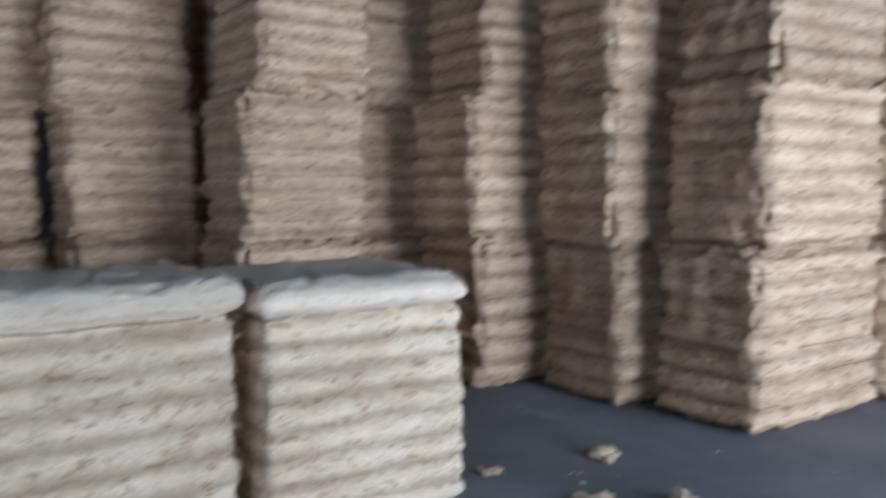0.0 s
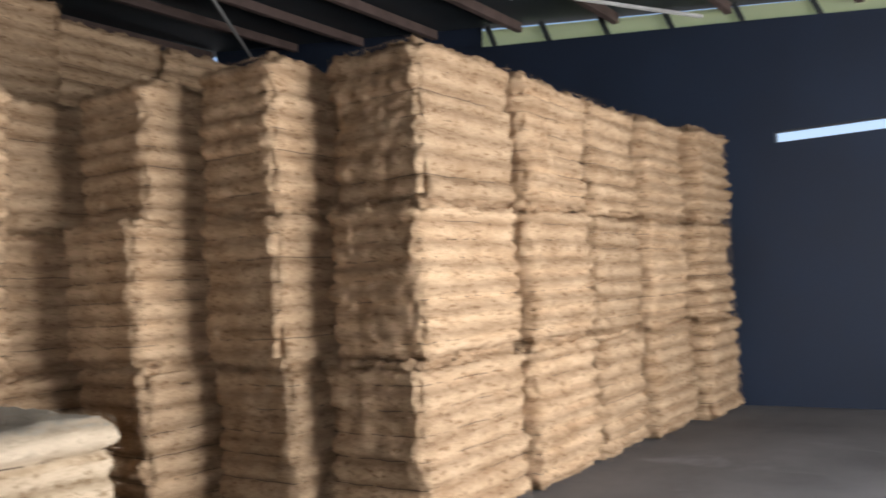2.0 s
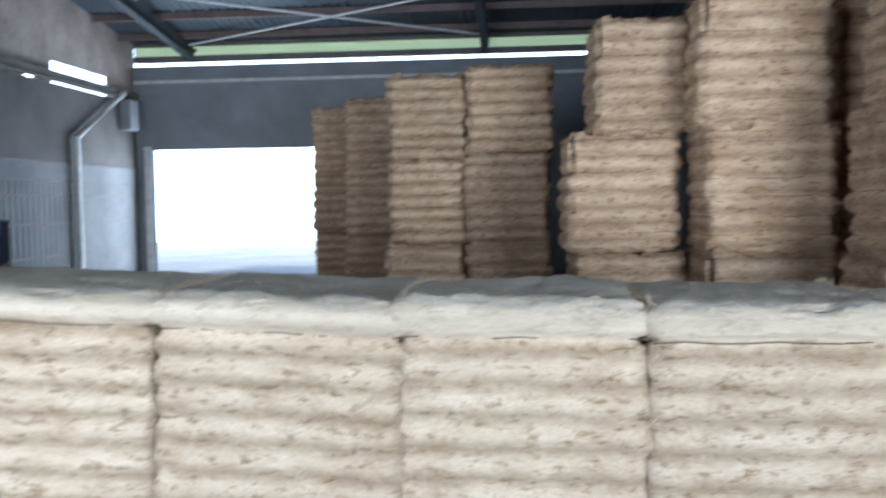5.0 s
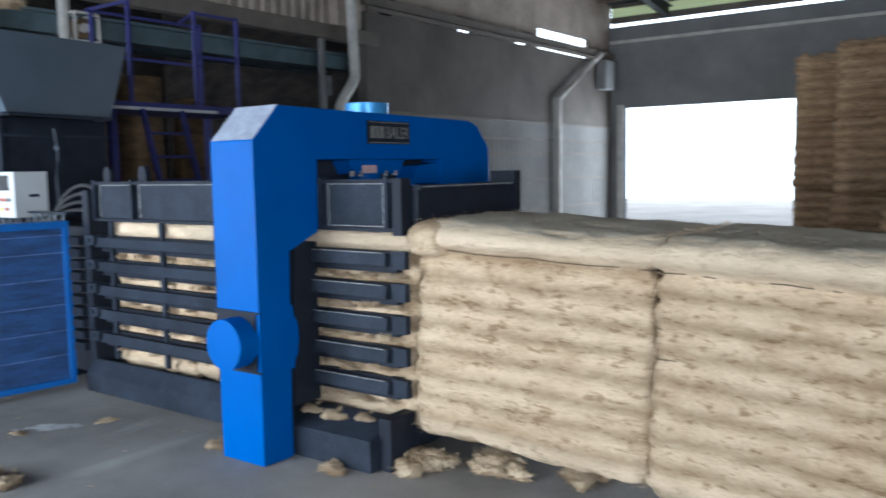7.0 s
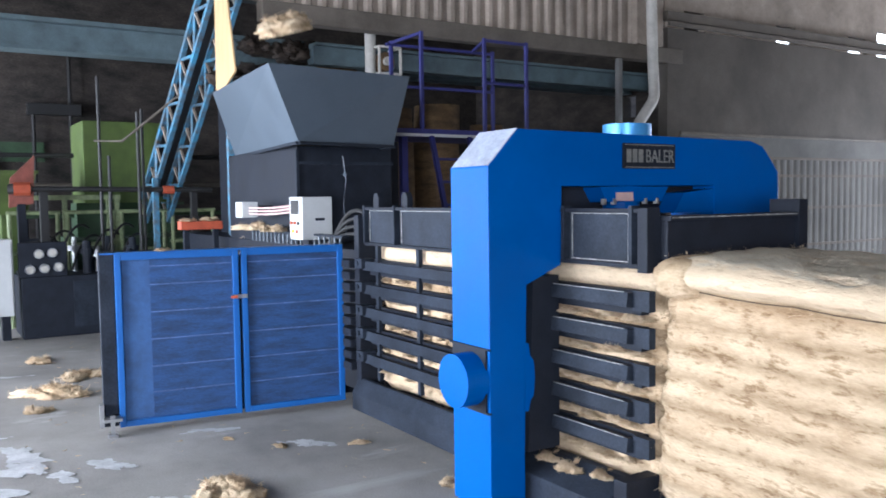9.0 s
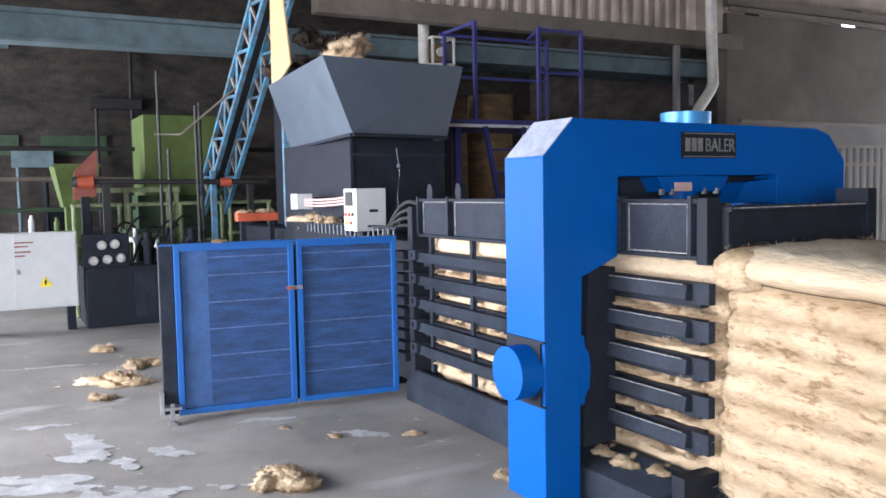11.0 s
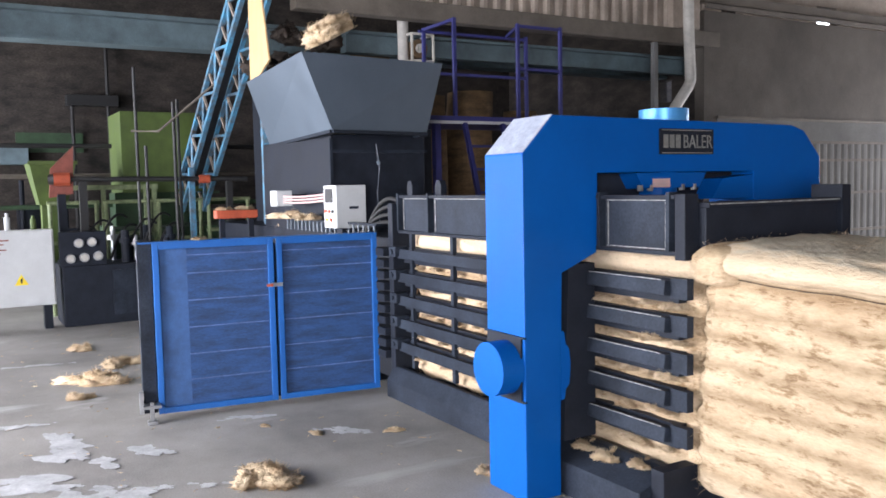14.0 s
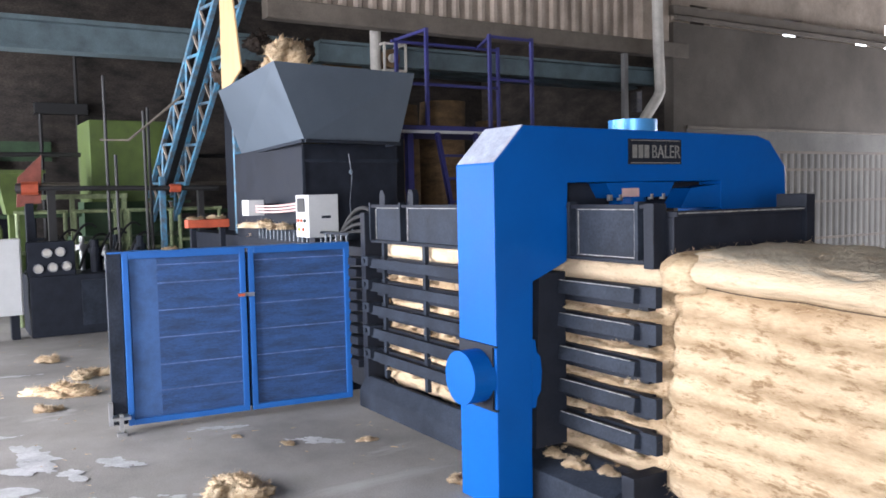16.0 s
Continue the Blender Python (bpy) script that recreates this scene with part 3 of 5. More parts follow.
for p, q in (((-0.7, 13.5), (-8.1, 10.2)), ((-0.7, 13.5), (-8.1, 17.0)), ((-0.7, 19.9), (-8.1, 16.6)), ((-8.1, 20.0), (-0.7, 17.0)),
             ((6.8, 7.0), (12.2, 11.5)), ((6.8, 7.0), (12.2, 2.5))):
    rod(bm, (*p, roof_z(p[1]) - 0.24), (*q, roof_z(q[1]) - 0.24), 0.03, 6)
setting("roof_bracing", bm, M_PIPE, "thin pale diagonal roof braces", "brace")
bm = B()
for a, x0, w in ((14.55, -3.5, 0.55), (14.6, -2.75, 0.3), (18.7, -8.0, 1.2), (18.7, -4.4, 1.9)):
    z = roof_z(a) - 0.012
    box(bm, x0, x0 + w, a, a + 0.10, z - 0.02, z)
setting("skylight_gaps", bm, M_SKYLIGHT, "small translucent gaps in the roof", "skylight")

# glowing sheet that stands in for the haze of daylight beyond the doorway
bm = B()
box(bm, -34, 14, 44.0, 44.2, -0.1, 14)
setting("backdrop", bm, M_HAZE, "glowing sheet that stands for the overexposed haze outside", "backdrop")


# ---- bales ----
BL, BW, BH = 1.2, 1.1, 1.25


def bale_mesh(name, seed, bands, material, nx=32, ny=28, nz=54, groove=0.055, ragged=1.0, top_roll=False, round_=3.2):
    """A pressed fibre block: layers that bulge between the wire grooves, rounded worn edges, matted surface."""
    rng = random.Random(seed)
    edge = 0.05 if top_roll else 0.075
    half = Vector((BL / 2, BW / 2, BH / 2))
    cuts = [0.0]
    for k in range(bands):
        cuts.append(cuts[-1] + rng.uniform(0.88, 1.12))
    cuts = [c / cuts[-1] for c in cuts]
    if top_roll:
        cuts = [c * 0.865 for c in cuts[:-1]] + [0.865, 1.0]
        bands += 1
    push = [[rng.uniform(-0.5, 0.5) * groove for _ in range(4)] for _ in range(bands)]
    deep = [rng.uniform(0.6, 1.2) for _ in range(bands + 1)]
    if top_roll:
        deep[bands - 1] = 3.6
        push[bands - 1] = [0.05] * 4
    off = Vector((seed * 7.3, seed * 3.1, seed * 5.7))
    bm = bmesh.new()
    for axis, sign, na, nb in ((0, 1, ny, nz), (0, -1, ny, nz), (1, 1, nx, nz), (1, -1, nx, nz), (2, 1, nx, ny), (2, -1, nx, ny)):
        grid = []
        o1, o2 = [a for a in range(3) if a != axis]
        for i in range(na + 1):
            line = []
            for j in range(nb + 1):
                p = [0, 0, 0]
                p[axis], p[o1], p[o2] = sign * half[axis], (2 * i / na - 1) * half[o1], (2 * j / nb - 1) * half[o2]
                p = Vector(p)
                inner = Vector([max(-half[a] + edge, min(half[a] - edge, p[a])) for a in range(3)])
                nrm = (p - inner)
                nrm = nrm.normalized() if nrm.length > 1e-6 else Vector([sign if a == axis else 0 for a in range(3)])
                q = inner + nrm * edge
                f = (q.z + half.z) / BH
                d = 0.0
                wave = f + 0.009 * noise.noise(Vector((q.x * 2.5, q.y * 2.5, seed + f * 3))) + 0.006 * noise.noise(Vector((q.x * 11, q.y * 11, seed + f * 9)))
                for k in range(bands):
                    if cuts[k] <= wave <= cuts[k + 1] or k == bands - 1:
                        u = (wave - cuts[k]) / (cuts[k + 1] - cuts[k])
                        g = min(1.0, abs(2 * u - 1))
                        flat = 1 - abs(nrm.z)
                        cut = deep[k] if u < 0.5 else deep[k + 1]
                        cut *= 0.95 + 0.35 * noise.noise(Vector((q.x * 3.1, q.y * 3.1, k * 2.7 + seed)))
                        d -= flat * groove * (max(0.15, cut) * g ** round_ - 0.2)
                        shove = push[k][0 if nrm.x > 0 else 1] * nrm.x ** 2 + push[k][2 if nrm.y > 0 else 3] * nrm.y ** 2
                        d += flat * shove * (1 - g ** round_)
                        break
                big = noise.noise(q * 1.9 + off)
                mid = noise.noise(q * 6.5 + off)
                small = noise.noise(Vector((q.x * 18, q.y * 18, q.z * 30)) + off)
                corner = sum(1 for a in range(3) if abs(abs(p[a]) - half[a]) < 0.05) - 1
                torn = max(0.0, noise.noise(q * 4.2 + off * 1.7) - 0.12)
                tear = 0.17 * ragged * torn * max(0, corner) + 0.06 * torn * max(0.0, small)
                if corner > 0:
                    d += 0.05 * ragged * noise.noise(q * 33 + off)
                if nrm.z > 0.4:
                    d += 1.6 * max(0.0, ragged - 0.4) * (0.07 * noise.noise(q * 7 + off) + 0.06 * noise.noise(q * 19 + off))
                d += 0.030 * big + 0.018 * mid + 0.034 * small * ragged - 0.020 * ragged * max(0, corner) * (1 + 3 * mid + 2 * small) - tear
                line.append(bm.verts.new(q + nrm * d))
            grid.append(line)
        for i in range(na):
            for j in range(nb):
                fc = (grid[i][j], grid[i + 1][j], grid[i + 1][j + 1], grid[i][j + 1])
                bm.faces.new(fc)
    bmesh.ops.remove_doubles(bm, verts=bm.verts[:], dist=0.0015)
    bmesh.ops.recalc_face_normals(bm, faces=bm.faces[:])
    bmesh.ops.translate(bm, vec=(0, 0, BH / 2), verts=bm.verts[:])
    me = mesh_of(bm, name, material, True)
    return me, [c * BH for c in cuts[1:-1]]


def strands_mesh(name, seed, count, material):
    """Loose strands and tufts that stand off the faces and edges."""
    rng = random.Random(seed)
    verts, faces = [], []
    for k in range(count):
        face = rng.choice(("f", "f", "b", "l", "r", "t", "t"))
        u, v = rng.uniform(-1, 1), rng.uniform(-1, 1)
        if rng.random() < 0.5:
            u = rng.choice((-1, 1)) * rng.uniform(0.9, 1.0)
        hx, hy = BL / 2, BW / 2
        p, nrm = {"f": ((u * hx, -hy, (v + 1) / 2 * BH), (0, -1, 0)), "b": ((u * hx, hy, (v + 1) / 2 * BH), (0, 1, 0)),
                  "l": ((-hx, u * hy, (v + 1) / 2 * BH), (-1, 0, 0)), "r": ((hx, u * hy, (v + 1) / 2 * BH), (1, 0, 0)),
                  "t": ((u * hx, v * hy, BH), (0, 0, 1))}[face]
        p, nrm = Vector(p) - Vector(nrm) * 0.012, Vector(nrm)
        ln, w = rng.uniform(0.015, 0.06), rng.uniform(0.0006, 0.0016)
        way = (nrm * rng.uniform(0.25, 0.9) + Vector((rng.uniform(-1, 1), rng.uniform(-1, 1), rng.uniform(-1, 0.4)))).normalized()
        bend = way + Vector((rng.uniform(-0.8, 0.8), rng.uniform(-0.8, 0.8), rng.uniform(-0.8, 0.3)))
        side = way.cross(Vector((rng.random(), rng.random(), rng.random()))).normalized() * w
        a, b_, c = p, p + way * ln * 0.5, p + way * ln * 0.5 + bend.normalized() * ln * 0.5
        n = len(verts)
        verts += [a - side, a + side, b_ - side, b_ + side, c]
        faces += [(n, n + 1, n + 3, n + 2), (n + 2, n + 3, n + 4)]
    me = bpy.data.meshes.new(name)
    me.from_pydata([tuple(v) for v in verts], [], faces)
    me.materials.append(material)
    return me


def wire_mesh(name):
    """One closed loop of wire round the bale, swept as a single skin."""
    bm = bmesh.new()
    hx, hy = BL / 2 - 0.034, BW / 2 - 0.034
    path = []
    for (a, b_), (c, d) in zip(((-hx, -hy), (hx, -hy), (hx, hy), (-hx, hy)), ((hx, -hy), (hx, hy), (-hx, hy), (-hx, -hy))):
        path += [Vector((a + (c - a) * k / 8, b_ + (d - b_) * k / 8, 0.005 * math.sin(k * 2.1 + a))) for k in range(8)]
    rings = []
    for p in path:
        out = Vector((p.x, p.y, 0)).normalized() * 0.003
        rings.append([bm.verts.new(p + v) for v in (out, Vector((0, 0, 0.003)), -out, Vector((0, 0, -0.003)))])
    n = len(rings)
    for k in range(n):
        for s in range(4):
            bm.faces.new((rings[k][s], rings[k][(s + 1) % 4], rings[(k + 1) % n][(s + 1) % 4], rings[(k + 1) % n][s]))
    return mesh_of(bm, name, M_WIRE)


WIRE = wire_mesh("wire")
KINDS = {}


def bale_kind(key, seed, bands, material, label, strands):
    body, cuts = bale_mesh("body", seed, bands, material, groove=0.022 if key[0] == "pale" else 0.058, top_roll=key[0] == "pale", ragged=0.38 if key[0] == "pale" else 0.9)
    KINDS[key] = (body, cuts, strands, label)


TUFT_A, TUFT_B = strands_mesh("loose_fibre", 5, 2000, M_TAN), strands_mesh("loose_fibre", 6, 2000, M_PALE)
for k in range(4):
    bale_kind(("tan", k), 11 + k, (7, 6, 8, 7)[k], M_TAN, "tan pressed fibre bale bound with wire in a stack", TUFT_A)
for k in range(3):
    bale_kind(("pale", k), 31 + k, (7, 8, 7)[k], M_PALE, "fresh pale fibre bale in a row from the baler", TUFT_B)


def bale(key, x0, x1, y0, y1, z0, z1, turn=0.0, tilt=0.0, group="", flip=False):
    body, cuts, strands, label = KINDS[key]
    ob = new("fibre_bale")
    ob.empty_display_size = 0.1
    ob.matrix_basis = pose((x0 + x1) / 2, (y0 + y1) / 2, z0, 0, tilt, turn + (180 if flip else 0))
    ob.scale = ((x1 - x0) / BL, (y1 - y0) / BW, (z1 - z0) / BH)
    tagged(ob, label, "bale", group)
    for nm, me in (("body", body), ("loose_fibre", strands)):
        o = new(nm, me)
        o.parent = ob
        if nm == "loose_fibre":
            tagged(o, kind="stuff")
    for c in cuts:
        o = new("wire", WIRE)
        o.parent, o.location = ob, (0, 0, c)
    return ob


rng = random.Random(4)


def stack(x0, x1, y0, y1, tops, group, key="tan", lean=(0, 0, 0, 0, 0), loose=1.0):
    z = 0.0
    for k, t in enumerate(tops):
        j = rng.uniform(-0.06, 0.06) * loose
        bale((key, rng.randrange(4)), x0 + lean[k] + j, x1 + j, y0 + rng.uniform(-0.04, 0.04) * loose, y1, z, t + 0.012,
             rng.uniform(-2.4, 2.4) * loose, rng.uniform(-0.6, 0.6) * loose, group, rng.random() < 0.5)
        z = t


G1 = "bales stacked along the east side"
stack(5.42, 7.02, 2.74, 3.66, (1.29, 2.50, 3.76), G1, lean=(0, 0.08, 0.2), loose=0.4)
for a, b_, y_, tp in ((7.06, 8.36, 2.66, (1.28, 2.52, 3.72)), (8.40, 9.60, 2.62, (1.27, 2.50, 3.70)), (9.63, 10.92, 2.52, (1.27, 2.50, 3.68)), (10.95, 12.2, 2.30, (1.27, 2.5, 3.7))):
    stack(a, b_, y_, 3.84, tp, G1, loose=0.25)
stack(5.17, 6.40, 3.86, 4.76, (1.29, 2.53, 3.76), G1, lean=(0.02, 0.0, -0.02))
stack(4.68, 5.86, 5.0, 5.95, (1.32, 2.52, 3.72), G1, lean=(0, 0, 0.12))
G2 = "bales stacked at the back of the hall"
stack(4.32, 5.5, 6.36, 7.5, (1.26, 2.50, 3.74), G2)
stack(2.93, 4.08, 5.78, 6.9, (1.3, 2.55, 3.66), G2, lean=(0, 0, 0.12))
stack(1.88, 3.12, 7.5, 8.6, (1.28, 2.5, 3.80), G2)
stack(0.70, 1.86, 8.2, 9.3, (1.25, 2.48, 3.68), G2, lean=(0, 0, 0.2))
stack(-0.56, 0.62, 10.8, 11.9, (1.25, 2.48, 3.66), G2)
stack(-1.76, -0.62, 11.0, 12.1, (1.22, 2.4, 3.58), G2)
stack(-2.82, -1.88, 13.5, 14.6, (1.22, 2.42, 3.60), G2)
stack(-4.0, -2.95, 16.0, 17.1, (1.25, 2.5, 3.72), G2)
stack(-3.1, -2.0, 17.6, 18.7, (1.25, 2.5, 3.72), G2)
for a, b_, tp in ((3.40, 4.78, 5.36), (4.90, 6.10, 5.42), (6.16, 7.55, 5.26), (7.75, 9.05, 5.22), (9.15, 10.4, 5.2)):
    stack(a, b_, 8.25, 9.4, [tp * k / 4 for k in (1, 2, 3, 4)], G2, lean=(0, 0, 0, -0.15))

G3 = "fresh bales leaving the baler"
PX_OUT = -3.05
ROW = [(PX_OUT, -1.60, 0.168, 1.425, 2.2), (-1.635, -0.43, 0.085, 1.375, 2.6), (-0.465, 0.70, 0.02, 1.36, 0.8), (0.68, 1.82, 0, 1.34, 0), (1.95, 3.12, 0, 1.29, 0)]
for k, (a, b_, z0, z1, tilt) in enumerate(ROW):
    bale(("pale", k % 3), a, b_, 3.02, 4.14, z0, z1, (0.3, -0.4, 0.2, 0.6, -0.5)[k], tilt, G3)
for k, (a, b_) in enumerate(((-6.15, -5.2), (-5.2, -4.02), (-4.02, -2.81))):
    bale(("pale", (k + 1) % 3), a, b_ + (-0.20 if k == 2 else 0.04), 3.07 if k == 2 else 3.10, 4.08, 0.2, 1.405, 0, 0, G3)
bm = B()
bmesh.ops.create_cube(bm, size=1.0)
bmesh.ops.subdivide_edges(bm, edges=bm.edges[:], cuts=15, use_grid_fill=True)
for v in bm.verts:
    p = v.co * 2
    p = p / (abs(p.x) ** 5 + abs(p.y) ** 5 + abs(p.z) ** 5) ** 0.2
    p *= 1 + 0.05 * noise.noise(p * 2.3) + 0.025 * noise.noise(p * 9)
    v.co = (-2.925 + p.x * 0.135, 3.52 + p.y * 0.565, 1.335 + p.z * 0.108)
solo("rolled_flap", bm, M_FLAP, "rolled torn end of a fresh pale bale at the outlet", "fibre", smooth=True)


# ---- loose fibre ----
def clump_mesh(seed, rx, ry, rz, material, lumps=26, strands=3200):
    """A torn handful of fibre: many small ragged lumps wrapped in a fuzz of strands."""
    r = random.Random(seed)
    bm = bmesh.new()
    tips = []
    for k in range(lumps):
        a, rad = r.uniform(0, 6.28), math.sqrt(r.random()) * 0.8
        c = Vector((math.cos(a) * rad * rx, math.sin(a) * rad * ry, r.uniform(0.05, 0.85) * rz * (1.1 - rad)))
        g = bmesh.ops.create_icosphere(bm, subdivisions=3, radius=1.0)
        s = r.uniform(0.18, 0.36)
        e = Vector((r.uniform(0.7, 1.4), r.uniform(0.7, 1.4), r.uniform(0.6, 1.1)))
        for v in g["verts"]:
            n = v.co.copy()
            d = 1 + 0.45 * noise.noise(n * 2.4 + c * 5) + 0.5 * noise.noise(n * 5.5 + c * 9) + 0.4 * noise.noise(n * 13 + c * 17)
            v.co = c + Vector((n.x * rx * s * d * e.x, n.y * ry * s * d * e.y, max(-c.z, n.z * rz * s * d * e.z)))
            if r.random() < 0.35:
                tips.append((v.co.copy(), n))
    size = (rx + ry) / 2
    for k in range(strands):
        p, n = r.choice(tips)
        ln, w = r.uniform(0.05, 0.16) * size, r.uniform(0.0012, 0.0032)
        way = (n + Vector((r.uniform(-1, 1), r.uniform(-1, 1), r.uniform(-0.8, 0.8)))).normalized()
        side = way.cross(Vector((r.random(), r.random(), r.random() + 0.1))).normalized() * w
        q = p + way * ln
        q2 = q + (way + Vector((r.uniform(-1, 1), r.uniform(-1, 1), r.uniform(-1, 0.5)))).normalized() * ln * 0.7
        for e in (q, q2):
            e.z = max(e.z, 0.002)
        a = [bm.verts.new(p - side), bm.verts.new(p + side), bm.verts.new(q + side), bm.verts.new(q - side), bm.verts.new(q2)]
        bm.faces.new((a[0], a[1], a[2], a[3]))
        bm.faces.new((a[3], a[2], a[4]))
    return mesh_of(bm, "fibre_clump", material, True)


def clump(me, x, y, z, turn, s=1.0, label="small heap of loose golden fibre on the floor", group="fibre heaps on the floor"):
    ob = new("fibre_clump", me)
    ob.matrix_basis = pose(x, y, z, 0, 0, turn)
    ob.scale = (s, s, s)
    return tagged(ob, label, "fibre heap", group)


HEAPS = [clump_mesh(3, 0.30, 0.22, 0.16, M_LOOSE), clump_mesh(4, 0.34, 0.2, 0.10, M_LOOSE), clump_mesh(5, 0.2, 0.2, 0.10, M_LOOSE, 14, 1800)]
for k, x, y, t, s in ((0, -4.90, 1.38, 20, 0.76), (1, -8.35, 0.88, 60, 1.0), (2, -9.0, 1.25, 10, 1.0), (2, -7.8, 0.68, 130, 0.6),
                      (1, -5.4, 2.5, 80, 0.24), (1, -6.05, 1.75, 200, 0.16), (1, -5.65, 2.0, 20, 0.2), (2, -10.2, 1.0, 70, 0.8),
                      (0, -3.0, 3.0, 30, 0.75), (1, -2.6, 3.25, 150, 0.8), (2, -3.35, 2.72, 0, 0.6), (1, -2.1, 3.4, 100, 0.7), (2, -4.3, 2.6, 40, 0.45),
                      (2, 4.05, 2.15, 0, 0.9), (2, 3.7, 2.6, 50, 0.5), (1, 4.3, 3.1, 50, 0.5), (2, 3.5, 3.3, 50, 0.4)):
    clump(HEAPS[k], x, y, 0.0, t, s)
bm = B()
r_ = random.Random(9)
for k in range(420):
    x, y = r_.uniform(-11.5, 5.5), r_.uniform(0.1, 3.0)
    a, ln, w = r_.uniform(0, 6.28), r_.uniform(0.008, 0.03), r_.uniform(0.0015, 0.004)
    dx, dy = math.cos(a), math.sin(a)
    vs = [bm.verts.new((x + dx * ln * i - dy * w * j, y + dy * ln * i + dx * w * j, 0.003 + 0.012 * r_.random())) for i, j in ((-1, -1), (1, -0.4), (1, 0.4), (-1, 1))]
    bm.faces.new(vs)
solo("fibre_litter", bm, M_LOOSE, "scattered straw-like fibre bits on the concrete", "litter", kind="stuff")


def stain(cx, cy, rx, ry, turn, seed):
    """A dried splash: a trail of ragged overlapping patches, each a hair above the next."""
    bm = B()
    r = random.Random(seed)
    for j in range(9):
        u = -1 + 2 * (j + r.uniform(0, 0.6)) / 9
        mx, my = u * rx, r.uniform(-0.7, 0.7) * ry
        size = ry * r.uniform(0.35, 1.1) * (1.15 - abs(u) * 0.7)
        vs = []
        for k in range(36):
            a = 2 * math.pi * k / 36
            d = max(0.25, 0.9 + 0.8 * noise.noise(Vector((math.cos(a) * 1.5, math.sin(a) * 1.5, seed + j))) + 0.12 * r.uniform(-1, 1))
            p = Vector((mx + math.cos(a) * size * 1.7 * d, my + math.sin(a) * size * d, 0))
            p.rotate(Euler((0, 0, radians(turn))))
            vs.append(bm.verts.new((cx + p.x, cy + p.y, 0.003 + 0.0004 * j)))
        bm.faces.new(vs)
    setting("floor_stain", bm, M_STAIN, "pale dried slurry streak on the concrete", "stain")


for q in ((-6.2, 0.42, 0.50, 0.13, 15, 1), (-5.55, 0.12, 0.85, 0.14, 48, 2), (-5.0, -0.25, 0.5, 0.12, 70, 12), (-5.9, 0.9, 0.18, 0.07, 30, 13), (-5.2, 0.75, 0.6, 0.06, 60, 3), (-6.35, 1.7, 0.2, 0.06, 70, 4), (-4.7, 0.2, 0.25, 0.08, 20, 5),
          (-9.5, 0.4, 0.5, 0.06, 80, 6), (-5.6, 2.2, 0.22, 0.06, 40, 7), (4.0, 2.0, 0.3, 0.08, 10, 8), (-7.1, 0.2, 0.25, 0.05, 75, 9)):
    stain(*q)

# ---- the baler ----
baler = thing("baler", -5.0, 3.5, 0, "large horizontal baler, black body with a blue press frame", "baler")
PX = -3.75
XB = PX - 0.37
bm = B()
# blue portal: one heavy outline over the chamber
outline = [(2.48, 0.0), (2.72, 0.0), (2.72, 0.30), (2.74, 1.26), (2.99, 1.36), (3.0, 1.81), (4.30, 1.81), (4.30, 0.1), (4.62, 0.0),
           (4.97, 0.1), (4.975, 1.62), (4.965, 1.905), (4.80, 2.075), (4.67, 2.11), (2.69, 2.13), (2.48, 1.92)]
prism(bm, outline, "x", XB, PX, 0.008)
frame_ = part("press_frame", bm, M_BLUE, baler, "glossy blue portal-shaped press frame")
bm = B()
# black plates on the column face paint the shaded inside of the cut-out
box(bm, XB - 0.012, PX + 0.006, 2.466, 2.486, 0.915, 0.925)
box(bm, XB - 0.012, PX + 0.004, 2.466, 2.49, 0.56, 0.57)
box(bm, XB + 0.02, PX - 0.02, 2.466, 2.476, 0.57, 0.915)
part("column_recess", bm, M_BLACK, frame_, "black plates drawn as a dark cut-out in the frame column")
bm = B()
rod(bm, (PX - 0.155, 2.34, 0.742), (PX - 0.155, 2.75, 0.742), 0.15, 48)
part("cross_cylinder", bm, M_BLUE, frame_, "thick blue cross cylinder with a flat end")
bm = B()
prism(bm, [(2.73, 0.54), (2.755, 0.545), (2.765, 0.60), (2.79, 0.63), (2.80, 0.74), (2.79, 0.83), (2.765, 0.86), (2.755, 0.93), (2.73, 0.935)], "x", PX - 0.14, PX - 0.005, 0.004)
part("flange", bm, M_BLUE, frame_, "blue round flange")
bm = B()
rod(bm, (PX - 0.2, 3.71, 2.10), (PX - 0.2, 3.71, 2.20), 0.152, 72)
part("cylinder_cap", bm, mat("pale_blue_cap", (0.06, 0.26, 0.55), 0.35, 0.3, 0.1, 4, 0.03, 80), frame_, "light blue cylinder cap")
bm = B()
rod(bm, (PX - 0.13, 3.58, 1.66), (PX - 0.13, 3.58, 1.82), 0.12, 24)
hull(bm, [(PX - 0.24, 3.36, 1.715), (PX - 0.01, 3.36, 1.715), (PX - 0.01, 3.82, 1.715), (PX - 0.24, 3.82, 1.715)], [(PX - 0.24, 3.30, 1.806), (PX - 0.01, 3.30, 1.806), (PX - 0.01, 3.88, 1.806), (PX - 0.24, 3.88, 1.806)])
ram = part("press_ram", bm, M_BLUE, frame_, "blue foot of the press ram")
part("warning_sticker", box(B(), PX - 0.012, PX - 0.006, 3.43, 3.57, 1.72, 1.772), M_PLASTER, ram, "small pale pink sticker")
for k in (3.34, 3.42, 3.68, 3.78):
    bm = B()
    rod(bm, (PX - 0.02, k, 1.70), (PX - 0.02, k, 1.735), 0.018, 6)
    part("nut", bm, M_STEEL, ram, "small steel nut")
bm = B()
# black box draws the shade of the open gap behind the ram
part("ram_housing", box(B(), PX - 0.34, PX - 0.16, 3.02, 4.28, 1.66, 1.808), M_BLACK, frame_)
